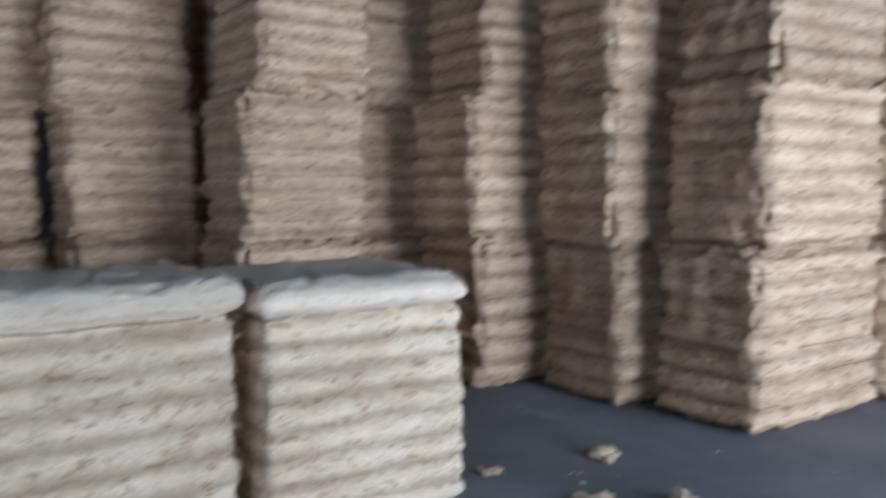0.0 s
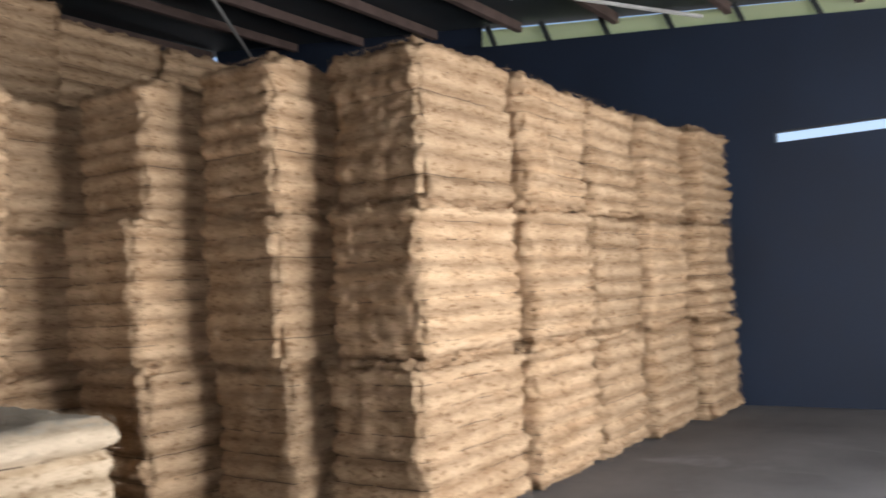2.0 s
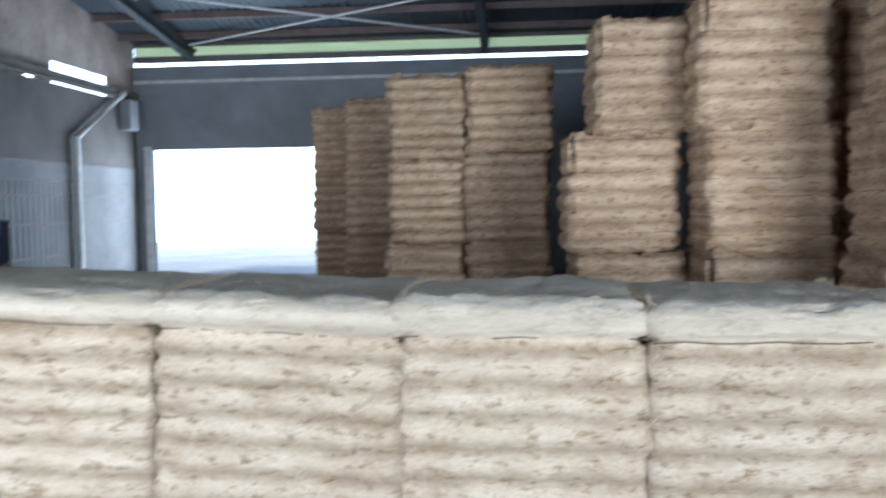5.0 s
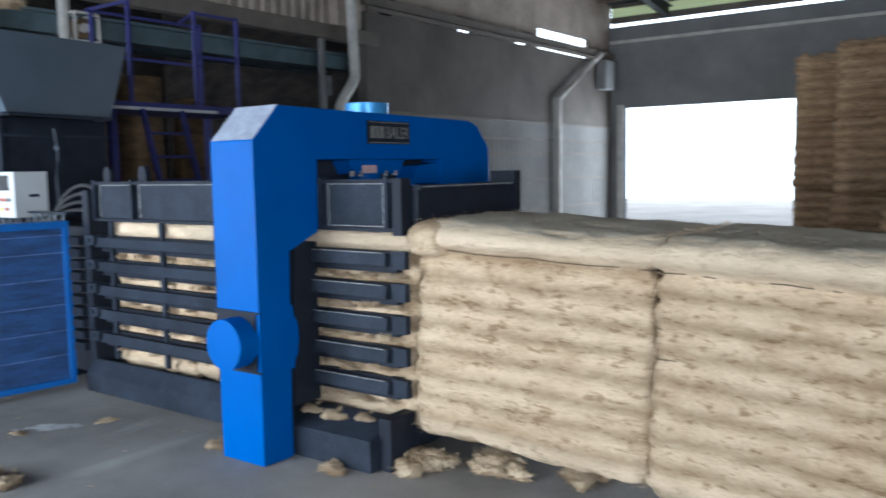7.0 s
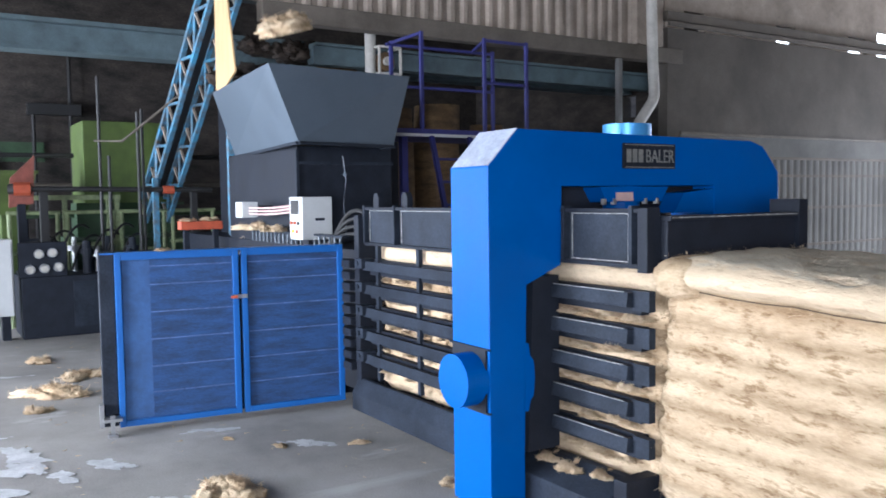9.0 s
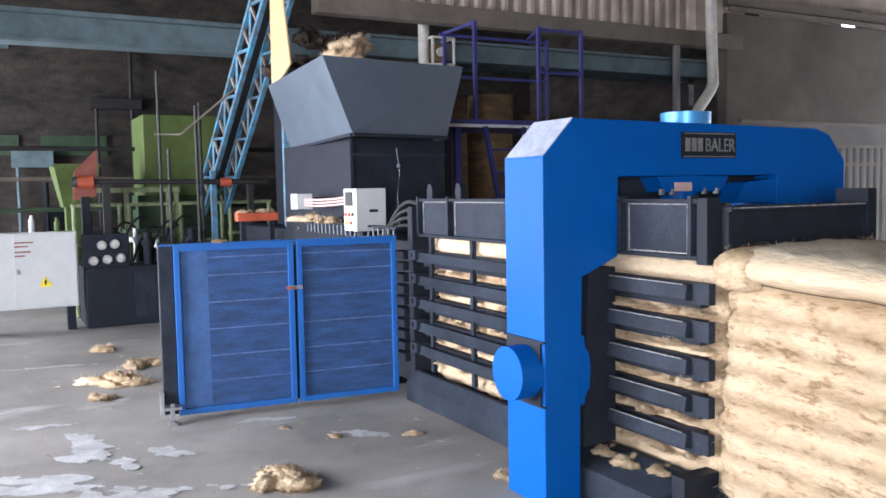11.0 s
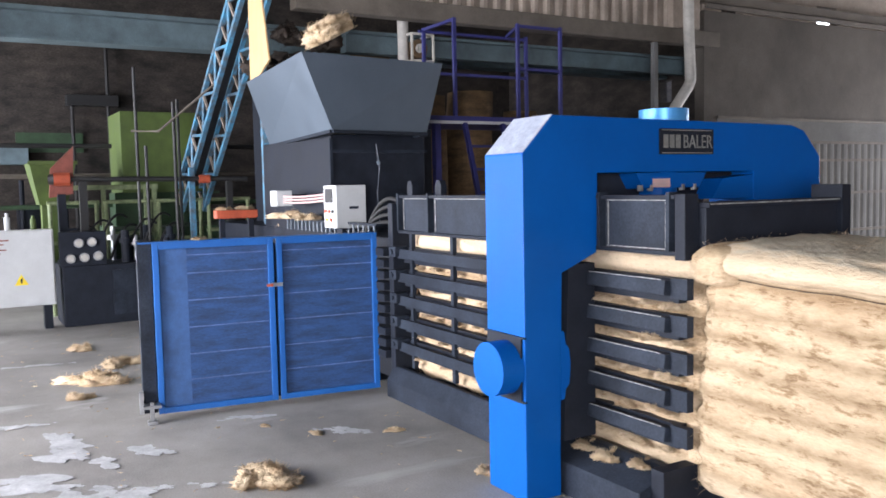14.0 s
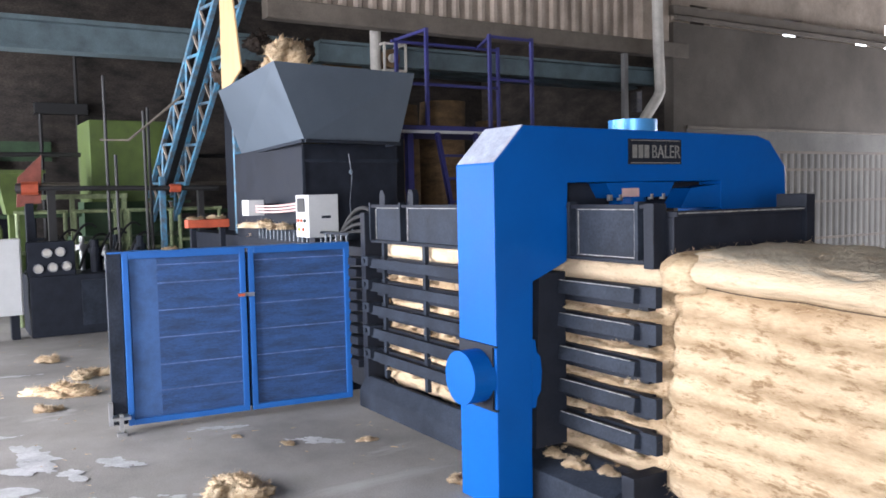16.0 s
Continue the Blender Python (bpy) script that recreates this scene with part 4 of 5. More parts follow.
prism(bm, [(3.93, 1.64), (4.31, 1.64), (4.31, 1.79), (4.02, 1.765)], "x", PX - 0.3, PX - 0.005)
part("ram_bracket", bm, M_BLUE, frame_, "blue bracket under the beam")
# thin pale sheet paints the sky's reflection and dust on the sloped shoulder
bm = B()
hull(bm, [(XB + 0.004, 2.4865, 1.924), (PX - 0.004, 2.4865, 1.924), (PX - 0.004, 2.6865, 2.1305), (XB + 0.004, 2.6865, 2.1305)],
     [(XB + 0.004, 2.484, 1.926), (PX - 0.004, 2.484, 1.926), (PX - 0.004, 2.684, 2.133), (XB + 0.004, 2.684, 2.133)])
part("dust_film", bm, M_SHEENDUST, frame_, "grey sky sheen and dust painted on the sloped shoulder")
# name plate: plain bars for the maker, then the word
bm = B()
box(bm, PX, PX + 0.012, 3.47, 3.92, 1.915, 2.068, 0.003)
plate = part("name_plate", bm, M_BLACK, frame_, "black name plate with pale bars")
bm = B()
for a, b_ in ((3.485, 3.905),):
    box(bm, PX + 0.012, PX + 0.014, a, b_, 2.056, 2.062)
    box(bm, PX + 0.012, PX + 0.014, a, b_, 1.921, 1.926)
for a in (3.497, 3.547, 3.597):
    box(bm, PX + 0.012, PX + 0.015, a, a + 0.038, 1.953, 2.032)
M_LETTER = mat("dull_pale_lettering", (0.21, 0.21, 0.195), 0.6, 0.2, 0.4, 9, 0, 60)
part("marking_bars", bm, M_LETTER, plate, "dull pale bars and thin border lines")
part("lettering", word("BALER", PX + 0.0135, 3.662, 1.953, 0.245, 0.079), M_LETTER, plate, "dull pale capital letters")

# slatted chamber walls
RZ = [1.215, 1.025, 0.835, 0.645, 0.455]
for z in RZ:
    bm = B()
    prism(bm, [(2.925, z - 0.035), (2.985, z - 0.045), (2.985, z + 0.035), (2.935, z + 0.04)], "x", PX - 0.02, PX + 0.585, 0.004)
    box(bm, PX + 0.585, PX + 0.70, 2.97, 3.015, z - 0.055, z + 0.05)
    part("rail", bm, M_DUSTY, baler, "dusty black chamber rail")
    part("worn_edge", box(B(), PX, PX + 0.56, 2.927, 2.934, z + 0.0405, z + 0.0445), M_WORN, baler, "pale scuffed edge")
    bm = B()
    prism(bm, [(2.93, z - 0.04), (2.99, z - 0.05), (2.99, z + 0.03), (2.94, z + 0.035)], "x", -6.14, XB + 0.02, 0.004)
    part("rail", bm, M_DUSTY, baler, "dusty black chamber rail")
    # black strip drawn as the dark shadow that a rail throws on the fibre
    bm = B()
    box(bm, -6.18, PX + 0.60, 3.018, 3.075, z - 0.085, z + 0.042)
    part("rail_backing", bm, M_BLACK, baler)
    bm = B()
    box(bm, -6.18, PX + 0.68, 4.10, 4.16, z - 0.05, z + 0.04)
    part("rail", bm, M_BLACK, baler)
    bm = B()
    box(bm, -6.23, -6.11, 2.90, 3.02, z - 0.025, z + 0.055, 0.006)
    rod(bm, (-6.17, 2.885, z + 0.015), (-6.17, 2.905, z + 0.015), 0.02, 8)
    part("rail_bracket", bm, M_DUSTY, baler, "worn steel rail bracket")
for x in (-6.02, -5.38, -4.75):
    bm = B()
    box(bm, x - 0.02, x + 0.02, 2.995, 3.03, 0.28, 1.38)
    part("strap", bm, M_DUSTY, baler, "upright black strap behind the rails")
bm = B()
box(bm, -6.29, -6.21, 2.93, 3.12, 0.0, 1.62, 0.006)
part("corner_post", bm, M_BLACK, baler)
for z in RZ + [1.12, 0.93, 0.74, 0.55, 0.36]:
    bm = B()
    box(bm, -6.52, -6.29, 2.88, 3.0, z - 0.03, z + 0.035, 0.008)
    part("hinge_block", bm, M_BLACK, baler)
bm = B()
prism(bm, [(2.76, 0.30), (2.99, 0.30), (2.99, 1.30), (2.80, 1.30)], "x", PX - 0.16, PX - 0.02)
part("guide_plate", bm, M_BLACK, baler, "black guide plate behind the frame")
bm = B()
prism(bm, [(2.74, 0.0), (3.02, 0.0), (3.02, 0.27), (2.97, 0.27), (2.74, 0.19)], "x", PX - 0.25, PX + 0.60, 0.006)
part("outlet_sill", bm, M_DUSTY, baler, "dusty black outlet sill")
part("sill_post", box(B(), PX + 0.60, PX + 0.69, 2.82, 3.06, 0.0, 0.31, 0.006), M_BLACK, baler)
bm = B()
box(bm, -6.29, PX + 0.66, 3.0, 4.12, 0.06, 0.20)
part("chamber_floor", bm, M_BLACK, baler)
for x in (-6.2, -5.0, -3.4):
    bm = B()
    box(bm, x - 0.1, x + 0.1, 3.1, 4.0, 0.0, 0.06)
    part("foot", bm, M_BLACK, baler)
bm = B()
prism(bm, [(2.87, 0.02), (2.98, 0.02), (2.98, 0.27), (2.94, 0.27), (2.87, 0.16)], "x", -6.26, XB - 0.01, 0.006)
part("base_beam", bm, M_DUSTY, baler, "dusty black base beam")
# upper box girder with ribs
bm = B()
box(bm, -6.22, PX + 0.66, 3.035, 4.10, 1.39, 1.60)
part("top_plate", bm, M_BLACK, baler)
for a, b_ in ((-6.16, -5.74), (-5.66, XB - 0.05), (PX + 0.05, PX + 0.53)):
    bm = B()
    box(bm, a, b_, 3.012, 3.034, 1.40, 1.66)
    part("side_panel", bm, M_DUSTY, baler, "dusty dark steel side panel")
bm = B()
box(bm, -6.22, PX + 0.60, 2.985, 3.034, 1.375, 1.398, 0.003)
box(bm, -6.22, PX + 0.60, 2.985, 3.034, 1.662, 1.685, 0.003)
part("girder_flange", bm, M_BLACK, baler)
for a, b_, z_ in ((PX + 0.07, PX + 0.52, 1.402), (PX + 0.07, PX + 0.52, 1.655), (-5.64, XB - 0.07, 1.655), (-6.15, -5.76, 1.655)):
    part("worn_edge", box(B(), a, b_, 3.006, 3.0115, z_, z_ + 0.005), M_WORN, baler, "pale scuffed edge")
for x in (PX + 0.075, PX + 0.515, -5.635, -6.155):
    part("worn_edge", box(B(), x, x + 0.005, 3.006, 3.0115, 1.41, 1.65), M_WORN, baler, "pale scuffed edge")
for x in (-6.20, -5.70, XB - 0.02, PX + 0.03, PX + 0.56):
    bm = B()
    box(bm, x - 0.012, x + 0.012, 2.975, 3.034, 1.398, 1.70)
    part("girder_rib", bm, M_DUSTY, baler)
for x in (-6.08, -5.62):
    bm = B()
    prism(bm, [(x - 0.045, 1.685), (x + 0.045, 1.685), (x + 0.045, 1.76), (x + 0.02, 1.80), (x - 0.02, 1.80), (x - 0.045, 1.76)], "y", 3.03, 3.08)
    part("lifting_lug", bm, M_BLACK, baler)
bm = B()
box(bm, PX + 0.60, PX + 0.67, 2.985, 3.08, 1.355, 1.69, 0.006)
part("end_post", bm, M_BLACK, baler)
bm = B()
box(bm, PX + 0.66, PX + 0.72, 3.08, 4.12, 1.42, 1.62, 0.005)
box(bm, PX + 0.60, PX + 0.74, 3.08, 4.12, 1.62, 1.645)
box(bm, PX + 0.55, PX + 0.75, 4.12, 4.20, 1.36, 1.72, 0.006)
part("cross_beam", bm, M_BLACK, baler, "black cross beam over the outlet")
part("worn_edge", box(B(), PX + 0.7405, PX + 0.744, 3.09, 4.11, 1.634, 1.641), M_WORN, baler, "pale scuffed edge")

# press body under the hopper
bm = B()
box(bm, -11.9, -6.30, 3.05, 4.1, 0.1, 1.32, 0.01)
part("press_body", bm, M_BLACK, baler)
for x in (-11.5, -9.2, -7.0):
    bm = B()
    box(bm, x - 0.12, x + 0.12, 3.1, 4.05, 0.0, 0.1)
    part("foot", bm, M_BLACK, baler)
bm = B()
box(bm, -9.8, -7.72, 3.04, 4.08, 1.32, 2.28, 0.008)
chute = part("feed_chute", bm, M_BLACK, baler, "black feed chute below the hopper")
bm = B()
box(bm, -7.715, -7.70, 3.02, 4.10, 1.32, 1.40)
box(bm, -7.715, -7.70, 3.02, 3.05, 1.40, 2.24)
box(bm, -7.715, -7.70, 3.05, 4.1, 2.10, 2.13)
part("chute_seam", bm, M_DUSTY, chute)
# hopper funnel: four sloped sheets and a rim
HB = [(-9.93, 3.17), (-7.22, 2.85), (-7.42, 3.95), (-9.95, 4.15)]
HT = [(-9.30, 2.72), (-7.09, 2.53), (-7.256, 4.05), (-9.4, 4.22)]
ZB, ZT = 2.29, 2.95
hopper = part("hopper", B(), M_GREY, baler, "blue-grey sheet-metal feed hopper")
for k in range(4):
    a, b_, c, d = HB[k], HB[(k + 1) % 4], HT[(k + 1) % 4], HT[k]
    mid = Vector((-8.6, 3.5, 0))
    def inn(p, z, f):
        v = Vector((p[0], p[1], 0))
        w = mid + (v - mid) * (1 - f)
        return (w.x, w.y, z)
    bm = B()
    hull(bm, [inn(a, ZB, 0), inn(b_, ZB, 0), inn(c, ZT, 0), inn(d, ZT, 0)], [inn(a, ZB, 0.03), inn(b_, ZB, 0.03), inn(c, ZT, 0.03), inn(d, ZT, 0.03)])
    part("hopper_sheet", bm, M_GREY, hopper)
bm = B()
for a, b_ in zip(HB, HB[1:] + HB[:1]):
    bar(bm, (a[0], a[1], 2.272), (b_[0], b_[1], 2.272), 0.05, 0.03)
part("hopper_flange", bm, M_DUSTY, hopper)

# control box with a grey cable box and sleeves
bm = B()
box(bm, -7.5, -7.2, 2.86, 3.16, 1.385, 1.78, 0.008)
ctrl = part("control_box", bm, M_WHITE, baler, "white control box with buttons and a small screen")
bm = B()
box(bm, -7.45, -7.28, 2.852, 2.862, 1.62, 1.75)
part("screen", bm, M_RUBBER, ctrl, "small black screen")
for k, (x, z, m) in enumerate(((-7.44, 1.54, M_ORANGE), (-7.36, 1.54, M_ORANGE), (-7.28, 1.54, M_RUBBER), (-7.42, 1.46, M_YELLOW), (-7.32, 1.46, M_ORANGE))):
    bm = B()
    rod(bm, (x, 2.845, z), (x, 2.864, z), 0.016, 12)
    part("button", bm, m, ctrl)
bm = B()
box(bm, -7.199, -7.195, 2.99, 3.08, 1.56, 1.585)
part("marking_bars", bm, M_DUSTY, ctrl)
bm = B()
box(bm, -7.42, -7.28, 2.95, 3.05, 1.32, 1.39)
part("bracket", bm, M_BLACK, ctrl)
bm = B()
box(bm, -8.58, -8.38, 2.70, 2.87, 1.58, 1.74, 0.006)
jb = part("junction_box", bm, M_WHITE, baler, "small pale junction box")
for k in range(3):
    bm = B()
    tube(bm, arc((-8.4, 2.78, 1.62 + 0.03 * k), (-7.5, 3.0, 1.66 + 0.03 * k), -0.02, 6), 0.011, 6)
    part("cable_sleeve", bm, M_PLASTER, jb)
bm = B()
box(bm, -8.55, -8.41, 2.87, 3.05, 1.60, 1.70)
part("bracket", bm, M_BLACK, jb)
for k in range(4):
    bm = B()
    tube(bm, arc((-7.0 - 0.05 * k, 3.05, 1.32), (-6.24, 3.0 + 0.02 * k, 1.64 - 0.07 * k), 0.13 - 0.02 * k, 10), 0.016, 8)
    part("hydraulic_hose", bm, M_RUBBER, baler, "black hydraulic hose")
strip = part("clamp_strip", box(B(), -9.0, -6.6, 2.97, 3.03, 1.42, 1.44), M_DUSTY, baler, "dusty strip over a row of clamp bolts")
k = -8.9
while k < -6.7:
    part("bolt", rod(B(), (k, 3.0, 1.32), (k, 3.0, 1.42), 0.012, 6), M_GREY, strip)
    k += 0.11
bm = B()
tube(bm, [(-7.655, 3.52, 1.4), (-7.655, 3.5, 1.7), (-7.655, 3.53, 1.95), (-7.655, 3.5, 2.18)], 0.006, 6)
g = bmesh.ops.create_uvsphere(bm, u_segments=8, v_segments=6, radius=0.022)
bmesh.ops.translate(bm, vec=(-7.655, 3.52, 2.0), verts=g["verts"])
part("sensor_cable", bm, M_GREY, baler)

# open two-leaf side door standing out from the body
door = thing("chamber_door", -6.55, 2.0, 0, "open blue sheet-metal baler door with two framed panels", "machine door")
P0, P1 = Vector((-6.66, 1.115, 0)), Vector((-6.46, 2.895, 0))
U = (P1 - P0).normalized()
Nn = Vector((-U.y, U.x, 0))
if Nn.x < 0:
    Nn = -Nn
LEN = (P1 - P0).length


def slab(bm, u0, u1, z0, z1, n0, n1, bevel=0.0):
    b2 = bmesh.new()
    box(b2, u0, u1, n0, n1, z0, z1, bevel)
    m4 = Matrix(((U.x, Nn.x, 0, P0.x), (U.y, Nn.y, 0, P0.y), (0, 0, 1, 0.025), (0, 0, 0, 1)))
    bmesh.ops.transform(b2, matrix=m4, verts=b2.verts[:])
    me = bpy.data.meshes.new("tmp")
    b2.to_mesh(me)
    b2.free()
    bm.from_mesh(me)
    bpy.data.meshes.remove(me)
    bmesh.ops.recalc_face_normals(bm, faces=bm.faces[:])
    return bm


UM = LEN * 0.52
for a, b_ in ((0.0, UM - 0.012), (UM + 0.012, LEN)):
    leaf = part("door_leaf", slab(B(), a + 0.03, b_ - 0.03, 0.06, 1.30, -0.012, 0.0), M_BLUEMESH, door, "dusty dark blue panel")
    for u0, u1, z0, z1 in ((a, a + 0.045, 0.03, 1.34), (b_ - 0.045, b_, 0.03, 1.34), (a + 0.045, b_ - 0.045, 0.03, 0.075), (a + 0.045, b_ - 0.045, 1.295, 1.34)):
        part("leaf_frame", slab(B(), u0, u1, z0, z1, -0.02, 0.028, 0.004), M_BLUE2, leaf, "blue frame bar")
    off = 0.25 if a == 0 else 0.05
    for z in (0.27, 0.47, 0.68, 0.89, 1.10, 1.24):
        part("stiffener", slab(B(), a + off, b_ - 0.05, z - 0.004, z + 0.004, 0.0, 0.008), M_DUSTBLUE, leaf)
    part("inner_sheet", slab(B(), a + off, b_ - 0.046, 0.076, 1.294, 0.001, 0.004), M_BLUEMESH2, leaf, "darker dusty blue inner sheet")
part("latch", slab(B(), UM - 0.06, UM + 0.05, 0.955, 0.985, 0.028, 0.045), M_STEEL, door, "small steel latch")
part("latch_grip", slab(B(), UM - 0.08, UM - 0.03, 0.96, 0.98, 0.045, 0.06), M_ORANGE, door, "red latch grip")
part("edge_post", slab(B(), -0.11, -0.004, 0.04, 1.36, -0.10, 0.0, 0.005), M_DUSTY, door, "grey-black edge post")
part("back_plate", slab(B(), -0.004, LEN, 0.05, 1.30, -0.10, -0.022), M_BLACK, door)
bm = B()
slab(bm, -0.07, -0.04, -0.025, 0.14, 0.06, 0.09)
slab(bm, -0.12, 0.01, 0.10, 0.12, 0.0, 0.12)
slab(bm, -0.09, -0.02, -0.025, 0.0, 0.04, 0.11)
slab(bm, -0.14, -0.11, 0.05, 0.22, 0.0, 0.05)
part("jack_foot", bm, M_STEEL, door, "steel screw jack foot")
part("top_flange", slab(B(), -0.1, LEN, 1.34, 1.352, -0.1, 0.03), M_BLUE2, door)
for x_, y_, z_, s_ in ((-10.02, 2.62, 1.52, 0.5), (-10.02, 2.88, 1.52, 0.6), (-8.6, 3.0, 1.44, 0.45), (PX + 0.2, 2.9, 0.24, 0.5), (PX + 0.42, 2.94, 0.25, 0.4), (PX, 2.92, 0.245, 0.45)):
    clump(HEAPS[2], x_, y_, z_, 70 * s_, s_, "scrap of fibre caught on the machine", "fibre scraps on the machine")
clump(HEAPS[2], -6.62, 1.47, 1.377, 30, 0.3, "scrap of fibre lying on the door top", "fibre scraps on the machine")
for k, (x, y, z, s) in enumerate(((-8.05, 2.92, 1.44, 0.5), (-8.7, 2.98, 1.44, 0.8), (-9.4, 3.2, 1.32, 0.8))):
    clump(HEAPS[k], x, y, z, 40 * k, s, "scrap of fibre caught on the machine", "fibre scraps on the machine")

r_ = random.Random(31)
for z in RZ:
    for k in range(4):
        x_ = PX + 0.06 + 0.16 * k + r_.uniform(-0.05, 0.05)
        clump(HEAPS[2], x_, 3.06, z - 0.125 + r_.uniform(-0.01, 0.02), r_.uniform(0, 90), r_.uniform(0.28, 0.48), "tuft of fibre bulging out between the chamber rails", "fibre tufts between the rails")
    for k in range(6):
        x_ = -5.95 + 0.3 * k + r_.uniform(-0.1, 0.1)
        clump(HEAPS[2], x_, 3.07, z - 0.12 + r_.uniform(-0.01, 0.02), r_.uniform(0, 90), r_.uniform(0.22, 0.36), "tuft of fibre bulging out between the chamber rails", "fibre tufts between the rails")

# ---- feed conveyor ----
conv = thing("feed_conveyor", -11.7, 3.0, 0, "inclined light blue lattice feed conveyor", "conveyor")
CA, CB = Vector((-13.3, 3.04, 1.45)), Vector((-9.95, 3.31, 4.75))
cw = Vector((0, 0.17, 0))
up = Vector((-0.7, 0, 0.7)) * 0.42
for s in (-1, 1):
    for h in (0, 1):
        bm = B()
        bar(bm, CA + cw * s + up * h, CB + cw * s + up * h, 0.06, 0.06)
        part("chord", bm, M_SKYBLUE, conv)
    n = 12
    for k in range(n):
        a, b_ = CA.lerp(CB, k / n) + cw * s, CA.lerp(CB, (k + 1) / n) + cw * s
        bm = B()
        bar(bm, a + up * (k % 2), b_ + up * ((k + 1) % 2), 0.035, 0.035)
        part("lattice_bar", bm, M_SKYBLUE, conv, "light blue lattice bar")
        bm = B()
        bar(bm, a, a + up, 0.03, 0.03)
        part("lattice_post", bm, M_TANCLAD, conv, "dusty lattice post")
bm = B()
hull(bm, [tuple(CA - cw * 0.9 + up), tuple(CA + cw * 0.9 + up), tuple(CB + cw * 0.9 + up), tuple(CB - cw * 0.9 + up)],
     [tuple(CA - cw * 0.9 + up * 1.12), tuple(CA + cw * 0.9 + up * 1.12), tuple(CB + cw * 0.9 + up * 1.12), tuple(CB - cw * 0.9 + up * 1.12)])
part("belt", bm, M_RUBBER, conv, "dark conveyor belt")
bm = B()
hull(bm, [(-10.22, 3.05, 2.98), (-10.22, 3.07, 2.98), (-9.50, 3.07, 3.24), (-9.50, 3.05, 3.24)], [(-10.17, 3.05, 4.9), (-10.17, 3.07, 4.9), (-9.92, 3.07, 4.9), (-9.92, 3.05, 4.9)])
part("side_board", bm, M_PLY, conv, "yellow board at the conveyor head")
bm = B()
rod(bm, CB - cw * 1.1 + up, CB + cw * 1.1 + up, 0.12, 16)
part("head_drum", bm, M_STEEL, conv)
for x, y, z in ((-10.4, 3.27, 3.85), (-12.6, 2.86, 2.1)):
    bm = B()
    box(bm, x - 0.04, x + 0.04, y - 0.04, y + 0.04, 0, z, 0.004)
    part("leg", bm, M_SKYBLUE, conv, "light blue leg")

# ---- blue access platform behind the press ----
plat = thing("access_platform", -9.2, 5.8, 0, "violet-blue steel access platform with guard rails", "platform")
bm = B()
box(bm, -9.6, -8.75, 4.66, 6.9, 2.49, 2.59, 0.006)
part("deck", bm, M_NAVY, plat, "violet-blue deck with a pale edge")
bm = B()
box(bm, -8.75, -8.73, 4.7, 6.3, 2.495, 2.53)
part("edge_strip", bm, M_WHITE, plat, "pale edge strip")
for x, y in ((-8.8, 5.12), (-9.55, 5.12), (-8.8, 6.05), (-8.8, 6.72), (-9.55, 6.72)):
    bm = B()
    box(bm, x - 0.02, x + 0.02, y - 0.02, y + 0.02, 2.58, 3.76)
    part("guard_post", bm, M_NAVY, plat)
for p, q in (((-8.8, 5.12, 3.74), (-9.55, 5.12, 3.74)), ((-9.55, 5.05, 3.72), (-9.55, 6.72, 3.72)), ((-8.8, 6.05, 3.72), (-9.55, 6.4, 3.74)),
             ((-9.55, 5.05, 3.2), (-9.55, 6.72, 3.2)), ((-8.8, 6.05, 3.2), (-8.8, 6.72, 3.2)), ((-8.8, 6.05, 3.73), (-8.8, 6.72, 3.73))):
    bm = B()
    bar(bm, p, q, 0.035, 0.035)
    part("guard_rail", bm, M_NAVY, plat)
for x, y in ((-8.8, 4.85), (-9.55, 4.85), (-8.8, 6.8), (-9.55, 6.8)):
    bm = B()
    box(bm, x - 0.04, x + 0.04, y - 0.04, y + 0.04, 0, 2.5)
    part("leg", bm, M_NAVY, plat)
for s in (5.2, 5.75):
    bm = B()
    bar(bm, (-8.72, s, 2.5), (-7.9, s, 0.0), 0.05, 0.05)
    part("ladder_rail", bm, M_NAVY, plat)
for k in range(1, 9):
    bm = B()
    x = -8.72 + 0.82 * k / 9
    rod(bm, (x, 5.2, 2.5 - 2.5 * k / 9), (x, 5.75, 2.5 - 2.5 * k / 9), 0.016, 6)
    part("rung", bm, M_NAVY, plat)

# ---- drain pipes ----
bm = B()
tube(bm, [(XW + 0.12, 9.9, 6.4), (XW + 0.12, 9.98, 3.95), (XW + 0.13, 10.0, 3.44), (XW + 0.14, 9.99, 3.33), (XW + 0.15, 9.93, 3.23), (XW + 0.18, 9.62, 2.90), (XW + 0.19, 9.55, 2.80), (XW + 0.2, 9.52, 2.68), (XW + 0.2, 9.5, 0.0)], 0.085, 14)
solo("drain_pipe", bm, M_PIPE, "dusty white bent drain pipe on the wall", "pipe", "drain pipes", smooth=False)
bm = B()
tube(bm, [(XW + 0.12, 19.6, 4.66), (XW + 0.12, 17.25, 3.36), (XW + 0.12, 17.25, 0.0)], 0.085, 12)
solo("drain_pipe", bm, M_PIPE, "pale drain pipe slanting from the gutter", "pipe", "drain pipes")
bm = B()
box(bm, XW + 0.005, XW + 0.3, 19.55, 20.05, 3.75, 4.5, 0.02)
solo("wall_box", bm, M_WALLG, "grey sheet box on the wall near the doorway", "box")

